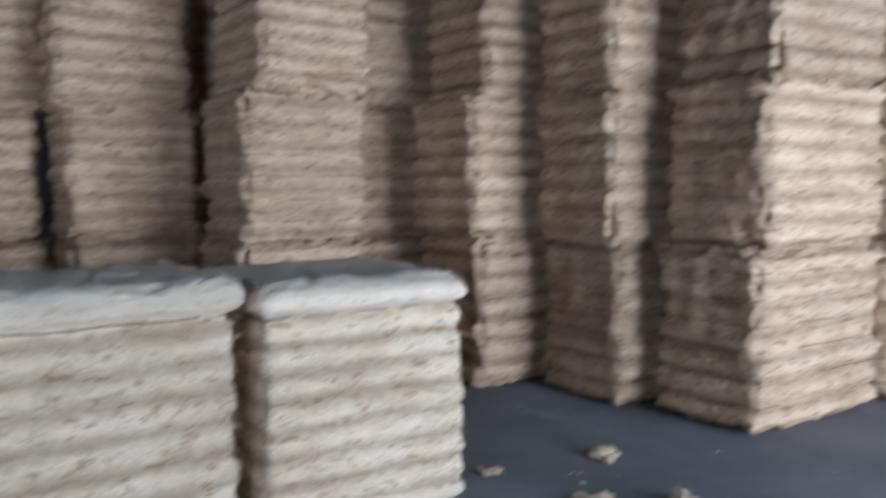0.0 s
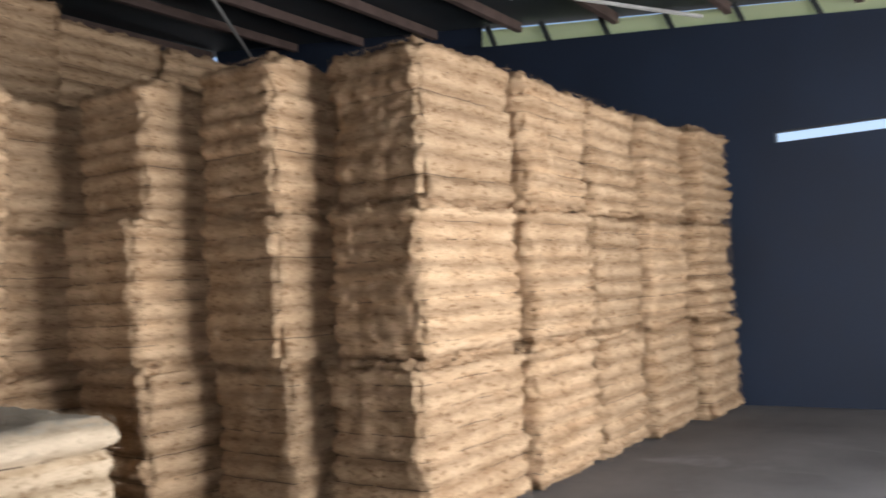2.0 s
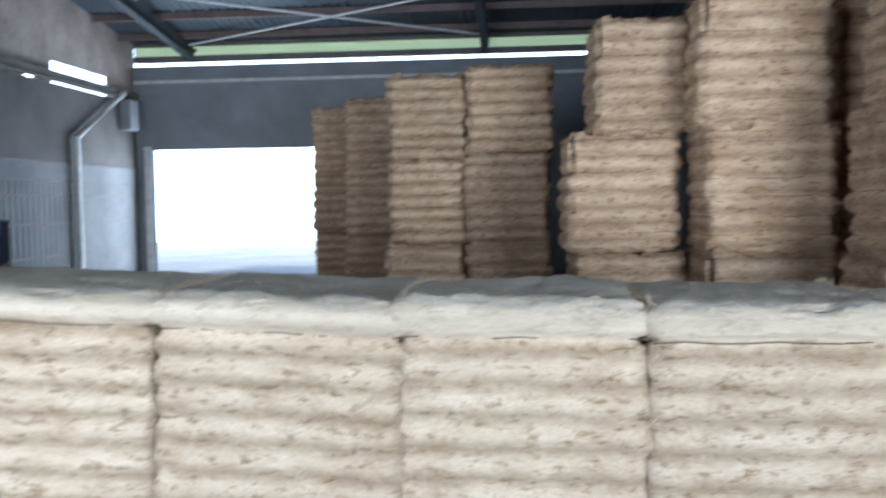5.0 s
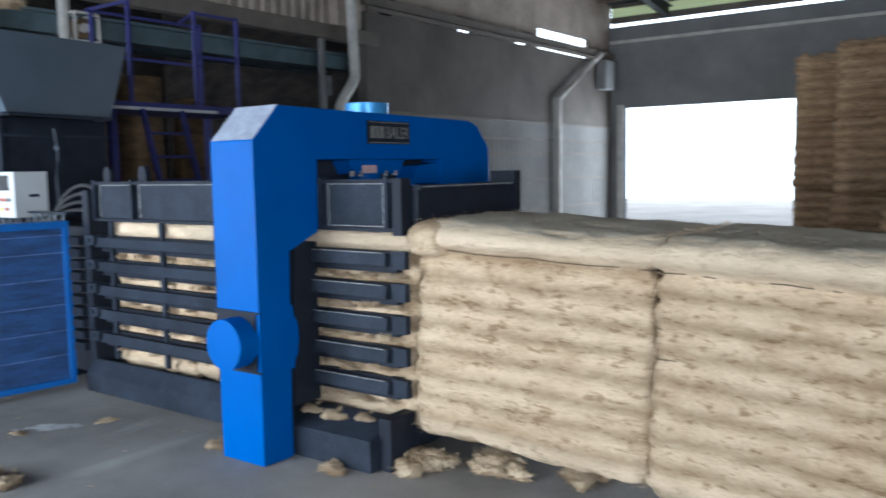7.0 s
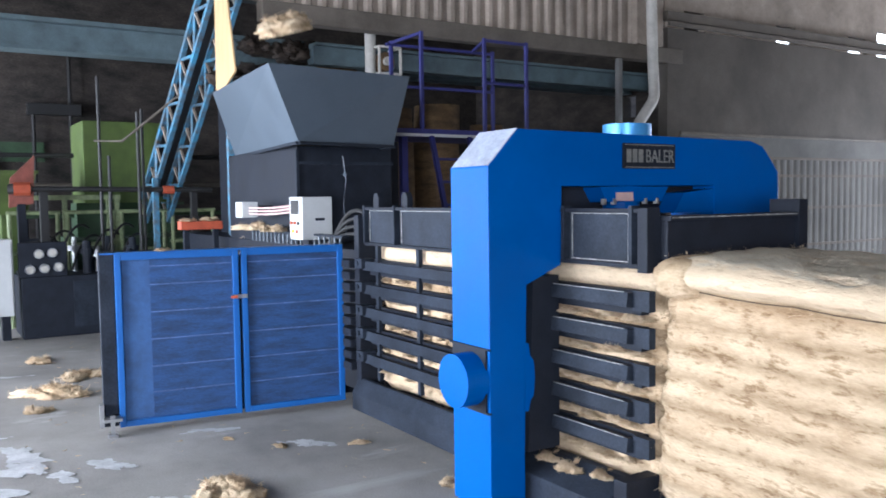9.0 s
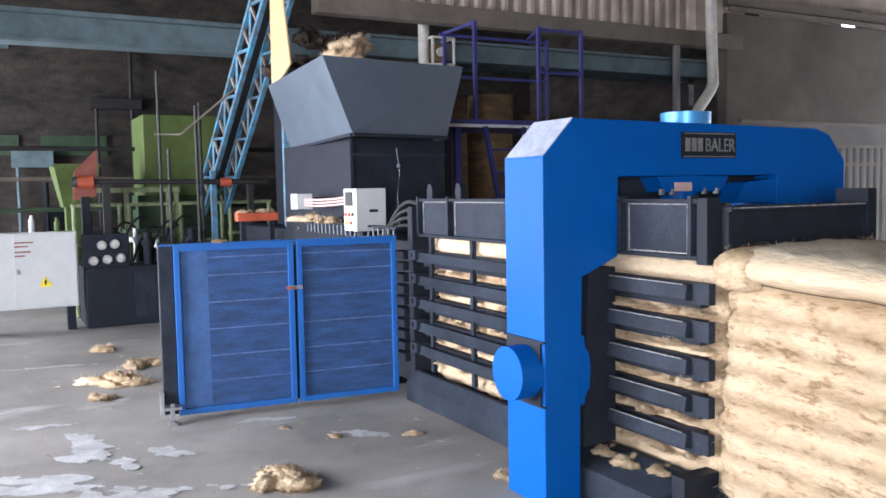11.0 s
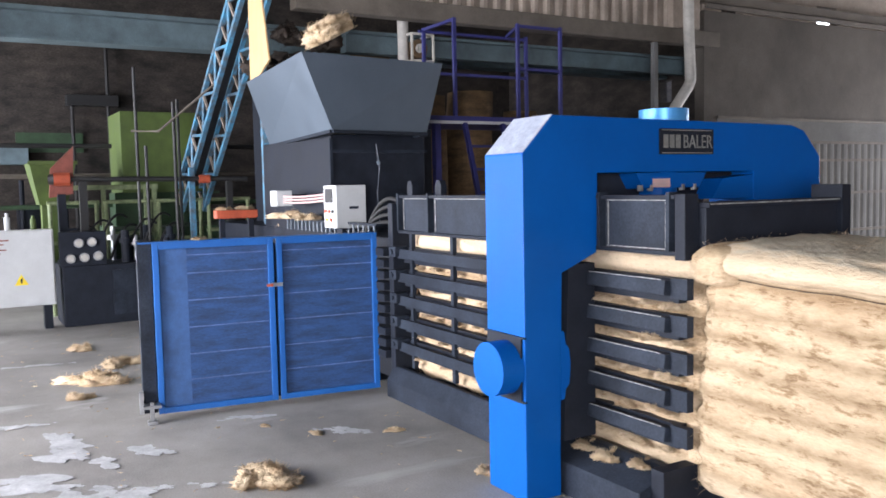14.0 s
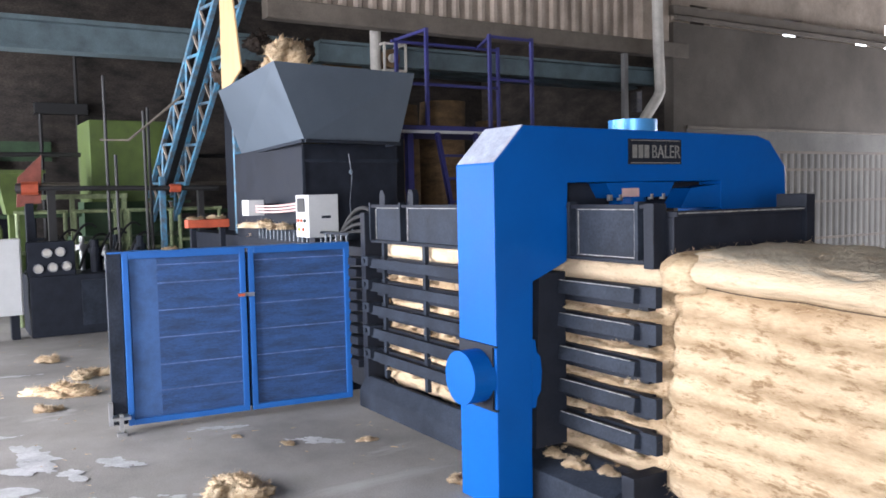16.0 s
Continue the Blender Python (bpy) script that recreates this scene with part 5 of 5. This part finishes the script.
# ---- far bay machines ----
cab = thing("electrical_cabinet", -12.15, 0.3, 0, "white electrical cabinet on a stand with a warning triangle", "cabinet")
bm = B()
box(bm, -12.3, -12.0, -0.35, 0.92, 0.32, 1.30, 0.012)
body = part("cabinet_body", bm, M_WHITE, cab)
bm = B()
box(bm, -12.0, -11.985, 0.17, 0.90, 0.35, 1.27, 0.005)
dr = part("cabinet_door", bm, M_WHITE, cab)
bm = B()
prism(bm, [(0.44, 0.60), (0.60, 0.60), (0.52, 0.74)], "x", -11.985, -11.982)
tri = part("warning_triangle", bm, M_YELLOW, dr, "yellow warning triangle")
bm = B()
prism(bm, [(0.51, 0.625), (0.53, 0.625), (0.535, 0.70), (0.505, 0.67)], "x", -11.982, -11.980)
part("warning_mark", bm, M_RUBBER, cab)
bm = B()
for z, w in ((1.17, 0.22), (1.12, 0.16), (1.05, 0.19), (1.0, 0.12)):
    box(bm, -11.985, -11.983, 0.18, 0.18 + w, z, z + 0.018)
part("marking_bars", bm, M_REDBRN, dr, "faded red bars of writing")
bm = B()
box(bm, -11.985, -11.965, 0.19, 0.215, 0.78, 0.84)
part("cabinet_lock", bm, M_STEEL, dr)
for y in (-0.25, 0.82):
    bm = B()
    box(bm, -12.25, -12.05, y - 0.05, y + 0.05, 0, 0.32)
    part("stand_leg", bm, M_BLACK, cab)
for y, h, m in ((0.40, 0.22, M_WHITE), (0.70, 0.18, M_GREEN)):
    bm = B()
    rod(bm, (-12.15, y, 1.30), (-12.15, y, 1.30 + h * 0.75), 0.035, 12)
    rod(bm, (-12.15, y, 1.30 + h * 0.75), (-12.15, y, 1.30 + h), 0.02, 10)
    solo("spray_can", bm, m, "small spray can standing on the cabinet", "can", "cans on the cabinet")

pump = thing("hydraulic_power_unit", -12.4, 1.6, 0, "black hydraulic power unit with round gauges", "hydraulic unit")
bm = B()
box(bm, -12.9, -12.0, 1.0, 2.6, 0.0, 0.80, 0.015)
part("oil_tank", bm, M_BLACK, pump)
bm = B()
box(bm, -12.0, -11.98, 1.62, 2.4, 0.12, 0.72)
part("tank_cover", bm, M_DUSTY, pump)
bm = B()
box(bm, -12.12, -12.02, 0.98, 1.56, 0.80, 1.25, 0.01)
gp = part("gauge_panel", bm, M_BLACK, pump)
for y, z in ((1.22, 1.10), (1.38, 1.11), (1.11, 0.90), (1.28, 0.91), (1.45, 0.92)):
    bm = B()
    rod(bm, (-12.02, y, z), (-11.99, y, z), 0.062, 20)
    gg = part("gauge", bm, M_STEEL, gp, "round pressure gauge")
    bm = B()
    rod(bm, (-11.99, y, z), (-11.986, y, z), 0.046, 20)
    part("gauge_face", bm, M_PIPE, gp)
r_ = random.Random(2)
for k in range(9):
    bm = B()
    y, x = 1.75 + 0.09 * k, -12.2 - r_.uniform(0, 0.5)
    h = r_.uniform(0.15, 0.5)
    rod(bm, (x, y, 0.80), (x, y, 0.80 + h), r_.uniform(0.03, 0.07), 12)
    rod(bm, (x, y, 0.80 + h * 0.6), (x, y, 0.80 + h * 0.75), 0.085, 12)
    part("valve", bm, (M_STEEL, M_BLACK, M_DUSTY)[k % 3], pump)
for k in range(7):
    bm = B()
    y = 1.05 + 0.2 * k
    tube(bm, arc((-12.3, y, 0.85), (-12.7, y + 0.5, 1.2 + 0.1 * (k % 3)), 0.25, 8), 0.018, 6)
    part("hydraulic_hose", bm, M_RUBBER, pump)

green = thing("shredder", -13.8, 2.5, 0, "lime green fibre shredder with a sheet guard", "machine")
bm = B()
box(bm, -14.6, -13.5, 2.05, 3.35, 1.75, 2.98, 0.01)
part("guard_sheet", bm, M_GREEN, green, "lime green sheet guard")
bm = B()
box(bm, -15.5, -13.6, 1.9, 4.2, 0.0, 1.2, 0.02)
part("machine_base", bm, M_DKGREEN, green)
for y in (1.15, 1.7, 2.3, 2.42):
    bm = B()
    box(bm, -13.3, -13.22, y, y + 0.06, 0, 1.80)
    part("frame_post", bm, M_PALEGREEN, green)
bm = B()
box(bm, -13.32, -13.2, 1.1, 2.5, 1.80, 1.87)
part("frame_beam", bm, M_PALEGREEN, green)
bm = B()
box(bm, -15.2, -14.6, 2.1, 3.2, 1.2, 1.75)
part("neck", bm, M_DKGREEN, green)
bm = B()
hull(bm, [(-13.9, 0.88, 1.6), (-13.3, 0.88, 1.6), (-13.3, 1.25, 1.6), (-13.9, 1.25, 1.6)], [(-14.1, 0.76, 2.2), (-13.1, 0.76, 2.2), (-13.1, 1.36, 2.2), (-14.1, 1.36, 2.2)])
box(bm, -13.75, -13.45, 0.92, 1.2, 0.0, 1.6)
box(bm, -13.1, -13.07, 0.74, 1.38, 2.17, 2.22)
solo("feed_funnel", bm, M_GREEN, "dull green feed funnel on a pedestal", "funnel")
bm = B()
prism(bm, [(0.95, 1.70), (1.25, 1.75), (1.28, 2.40), (0.98, 2.10)], "x", -12.65, -12.6)
guard = thing("red_guard", -12.63, 1.1, 0, "faded red sheet guard on a dark post", "guard")
part("sheet", bm, M_REDBRN, guard)
part("post", box(B(), -12.7, -12.55, 1.05, 1.15, 0.0, 1.75), M_BLACK, guard, "black steel post")
bm = B()
rod(bm, (-12.5, 0.95, 1.95), (-12.4, 1.2, 1.95), 0.07, 12)
rod(bm, (-12.4, 1.2, 1.95), (-12.3, 3.6, 1.92), 0.035, 10)
box(bm, -12.45, -12.35, 1.3, 1.4, 0, 1.92)
box(bm, -12.4, -12.3, 3.3, 3.38, 0, 1.9)
solo("transfer_pipe", bm, M_RUBBER, "long dark transfer pipe on props", "pipe")
bm = B()
rod(bm, (-12.43, 1.0, 1.95), (-12.41, 1.2, 1.95), 0.09, 12)
solo("pipe_collar", bm, M_ORANGE, "orange-red collar on the transfer pipe", "collar", "pipe collars")
bm = B()
rod(bm, (-12.32, 2.9, 1.925), (-12.31, 3.05, 1.925), 0.06, 12)
solo("pipe_collar", bm, M_ORANGE, "orange-red collar on the transfer pipe", "collar", "pipe collars")
for x, y, z in ((-12.5, 2.1, 3.5), (-12.2, 2.55, 3.0), (-12.25, 2.62, 3.05), (-12.4, 2.2, 2.4)):
    bm = B()
    rod(bm, (x, y, 0), (x, y, z), 0.022, 8)
    solo("standing_pipe", bm, M_RUBBER, "thin dark upright pipe in the far bay", "pipe", "upright pipes in the far bay")
bm = B()
tube(bm, [(-12.3, 2.0, 2.6), (-12.0, 2.3, 2.58), (-11.6, 3.1, 3.3)], 0.018, 6)
solo("sagging_cable", bm, M_BEAM, "dusty cable slung between the pipes", "cable")
bm = B()
cover = thing("orange_cover", -10.02, 2.75, 0, "orange cover on a dark stand beside the press", "cover")
part("hood", box(bm, -10.1, -9.95, 2.5, 3.0, 1.42, 1.52, 0.012), M_ORANGE, cover)
for y_ in (2.55, 2.9):
    part("leg", box(B(), -10.06, -10.0, y_, y_ + 0.06, 0.0, 1.42), M_BLACK, cover, "black steel leg")
for k, (x, y, w, d, h, m_) in enumerate(((-16.2, -0.9, 0.9, 1.4, 1.9, M_DKGREEN), (-16.6, 1.2, 1.0, 1.1, 1.5, M_BLACK), (-17.2, 3.6, 1.2, 1.5, 2.3, M_DKGREEN),
                                         (-15.6, 5.6, 0.8, 1.2, 1.7, M_BLACK), (-16.8, 7.4, 1.0, 1.6, 2.1, M_BEAM))):
    bm = B()
    box(bm, x - w / 2, x + w / 2, y - d / 2, y + d / 2, 0, h * 0.6, 0.02)
    box(bm, x - w / 3, x + w / 3, y - d / 2.6, y + d / 3, h * 0.6, h, 0.02)
    rod(bm, (x + w / 2 - 0.05, y - d / 3, h * 0.6), (x + w / 2 - 0.05, y - d / 3, h + 0.5), 0.04, 8)
    bar(bm, (x + w / 2, y - d / 2, h * 0.75), (x + w / 2, y + d / 2, h * 0.75), 0.05, 0.05)
    solo("far_machine", bm, m_, "grimy fibre machine standing deep in the far bay", "machine", "machines deep in the far bay")
for k in range(4):
    rack = thing("pipe_rack", -13.2, 1.3 + 0.75 * k, 0, "worn pale green pipe frame in the far bay", "rack", "pipe frames in the far bay")
    y0 = 1.0 + 0.75 * k
    for y_ in (y0, y0 + 0.62):
        part("upright", rod(B(), (-13.2, y_, 0), (-13.2, y_, 1.62), 0.03, 8), M_PALEGREEN, rack)
    for z_ in (1.62, 1.05 + 0.1 * (k % 2)):
        part("crossbar", rod(B(), (-13.2, y0 - 0.04, z_), (-13.2, y0 + 0.66, z_), 0.028, 8), M_PALEGREEN, rack)
    part("machine_block", box(B(), -13.5, -13.24, y0 + 0.08, y0 + 0.55, 0.0, 0.8 + 0.15 * ((k * 2) % 3), 0.02), (M_BLACK, M_DKGREEN, M_BEAM, M_BLACK)[k], rack, "grimy machine block")
for k, (y_, z_) in enumerate(((-1.2, 3.3), (0.4, 2.35), (1.9, 3.55), (3.2, 3.1), (-0.3, 4.7), (2.6, 4.9))):
    wy = 0.5 + 0.25 * (k % 3)
    bm = box(B(), -18.98, -18.7, y_, y_ + wy, z_, z_ + 0.22 + 0.12 * (k % 2), 0.01)
    rod(bm, (-18.8, y_ + 0.1, z_), (-18.8, y_ + 0.1, 0.0), 0.035, 8)
    solo("wall_duct", bm, (M_BEAM, M_TEAL, M_RUBBER)[k % 3], "grimy duct box with a down pipe on the back wall", "duct", "ducts on the back wall")
for z, x, m_ in ((1.55, -14.9, M_DKGREEN), (2.05, -15.3, M_BEAM), (2.5, -14.4, M_RUBBER)):
    bm = B()
    tube(bm, [(x, -1.5, 0), (x, -1.5, z), (x, 6.2, z), (x, 6.2, 0)], 0.04, 8)
    solo("service_pipe", bm, m_, "grimy service pipe crossing the far bay", "pipe", "service pipes in the far bay")
reel = thing("cable_reel", -10.4, 5.3, 0, "caged cable reel beside a pale post on a dark stand", "reel")
part("post", rod(B(), (-10.4, 5.27, 3.3), (-10.4, 5.27, 4.5), 0.075, 16), M_PIPE, reel, "pale post")
part("stand", box(B(), -10.55, -10.25, 5.03, 5.6, 0.0, 3.3, 0.01), M_BLACK, reel, "black stand")
for y_ in (5.30, 5.63):
    for z_ in (3.46, 3.82):
        part("cage_bar", bar(B(), (-10.55, y_, z_), (-10.2, y_, z_), 0.028, 0.028), M_PIPE, reel)
    part("cage_bar", bar(B(), (-10.2, y_, 3.46), (-10.2, y_, 3.82), 0.028, 0.028), M_PIPE, reel)
    part("cage_foot", box(B(), -10.42, -10.36, y_ - 0.08, y_ - 0.02, 3.3, 3.46), M_BLACK, reel)
for z_ in (3.46, 3.82):
    part("cage_bar", bar(B(), (-10.2, 5.30, z_), (-10.2, 5.63, z_), 0.028, 0.028), M_PIPE, reel)
part("drum", rod(B(), (-10.5, 5.465, 3.64), (-10.3, 5.465, 3.64), 0.13, 20), M_SACK, reel, "brown wound drum")
part("hub", rod(B(), (-10.3, 5.465, 3.64), (-10.24, 5.465, 3.64), 0.06, 12), M_PIPE, reel)
pile = thing("matted_fibre_pile", -11.2, 4.2, 0, "dark matted fibre caught on a black stand behind the hopper", "fibre heap")
part("stand", box(B(), -11.6, -10.9, 3.5, 5.0, 0.0, 3.35, 0.01), M_BLACK, pile)
for k, (y_, z_, s_) in enumerate(((3.7, 3.30, 0.95), (4.25, 3.32, 1.15), (4.8, 3.3, 0.9), (4.0, 3.75, 0.8), (4.55, 3.7, 0.85))):
    o_ = new("matted_clump", clump_mesh(60 + k, 0.42 * s_, 0.45 * s_, 0.40 * s_, M_DARKFIBRE, 16, 700))
    o_.parent = pile
    o_.location = Vector((-11.2, y_, z_)) - ORIGIN[pile]
    tagged(o_, "dark matted clump of fibre")
# fibre-covered ducts and sacks behind the platform
for x, y, rx, h in ((-11.2, 6.0, 0.42, 3.1), (-11.3, 6.9, 0.45, 3.2), (-11.1, 7.7, 0.35, 2.9), (-11.4, 5.2, 0.4, 3.7), (-11.6, 4.5, 0.4, 3.6), (-11.3, 8.3, 0.3, 2.4)):
    bm = B()
    g = bmesh.ops.create_cone(bm, cap_ends=True, segments=20, radius1=rx, radius2=rx * 0.75, depth=h)
    bmesh.ops.subdivide_edges(bm, edges=bm.edges[:], cuts=3, use_grid_fill=True)
    for v in bm.verts:
        n = Vector((v.co.x, v.co.y, 0))
        v.co += n * (0.22 * noise.noise(v.co * 3 + Vector((x, y, 0))))
    bmesh.ops.translate(bm, vec=(x, y, h / 2), verts=bm.verts[:])
    solo("fibre_sack", bm, M_SACK, "tall dusty brown sack of fibre in the far bay", "sack", "sacks in the far bay", smooth=True)

# ---- roof lamps ----
for x, y in ((3.0, 11.35), (3.6, 17.2), (9.0, 4.4)):
    z = roof_z(y) - 0.27
    lamp = thing("batten_lamp", x + 0.65, y, z, "unlit white twin-tube batten lamp under a purlin", "lamp", "batten lamps under the roof")
    bm = B()
    prism(bm, [(y - 0.10, z), (y + 0.10, z), (y + 0.04, z + 0.06), (y - 0.04, z + 0.06)], "x", x, x + 1.3)
    part("lamp_tray", bm, M_TUBE, lamp)
    for d in (-0.05, 0.05):
        bm = B()
        rod(bm, (x + 0.03, y + d, z - 0.02), (x + 1.27, y + d, z - 0.02), 0.016, 10)
        part("lamp_tube", bm, M_TUBE, lamp)
    for d in (0.2, 1.1):
        bm = B()
        rod(bm, (x + d, y, z + 0.05), (x + d, y, roof_z(y)), 0.008, 6)
        part("hanger_rod", bm, M_STEEL, lamp)

# ---- fibre that tumbles from the conveyor head into the hopper ----
FALL = [clump_mesh(21, 0.40, 0.38, 0.42, M_LOOSE, 20, 2600), clump_mesh(22, 0.34, 0.42, 0.46, M_LOOSE, 20, 2600), clump_mesh(23, 0.24, 0.24, 0.32, M_LOOSE, 12, 1400)]
# kind, the second at which it passes the middle of its fall, shift to the east, size
DROPS = [(0, 1.4, 0.0, 0.85), (1, 3.2, 0.1, 0.9), (0, 5.0, 0.0, 0.9), (1, 6.2, 0.05, 0.8), (0, 7.3, 0.0, 0.9), (1, 8.05, -0.15, 0.9), (2, 8.5, -0.45, 0.8), (0, 9.42, -0.05, 0.85),
         (1, 10.2, 0.0, 0.9), (0, 11.0, -0.1, 0.85), (1, 12.0, 0.0, 0.95), (0, 12.62, -0.05, 0.8), (1, 13.44, 0.05, 1.05), (0, 14.16, 0.1, 0.82), (2, 14.85, 0.1, 0.75),
         (2, 15.2, -0.1, 0.75), (1, 15.98, -0.4, 0.85)]
falling = []
for kind, t, dx, s in DROPS:
    ob = clump(FALL[kind], -9.3, 3.4, 4.9, 0, s, "clump of golden fibre dropping into the hopper", "fibre clumps fed to the hopper")
    falling.append((ob, t, dx))


def motions():
    """Each clump waits on the belt, is pushed over its head, sags, tumbles down and comes to rest in the hopper."""
    belt = CB + up * 1.15
    wait = belt - (CB - CA).normalized() * 0.9
    for k, (ob, t, dx) in enumerate(falling):
        turn = 37 * k % 80
        rows = [(0.0, pose(wait.x, 3.25, wait.z, 0, 0, turn))]
        if t - 2.2 > 0.3:
            rows.append((t - 2.2, rows[0][1]))
        for dt, x, z, rx in ((-1.1, -9.72, 4.50, 0), (-0.75, -9.40, 4.05, 6), (-0.5, -9.05, 3.68, 14), (-0.25, -8.82, 3.42, 24), (0.0, -8.68, 3.18, 36),
                             (0.12, -8.64, 2.95, 45), (0.24, -8.62, 2.70, 52), (0.34, -8.62, 2.52, 56)):
            if 0.05 < t + dt <= 16.0 and t + dt > rows[-1][0] + 0.05:
                rows.append((t + dt, pose(x + dx, 3.45, z, rx, 0, turn)))
        rows.append((16.0, rows[-1][1]))
        walk(ob, rows)


motions()
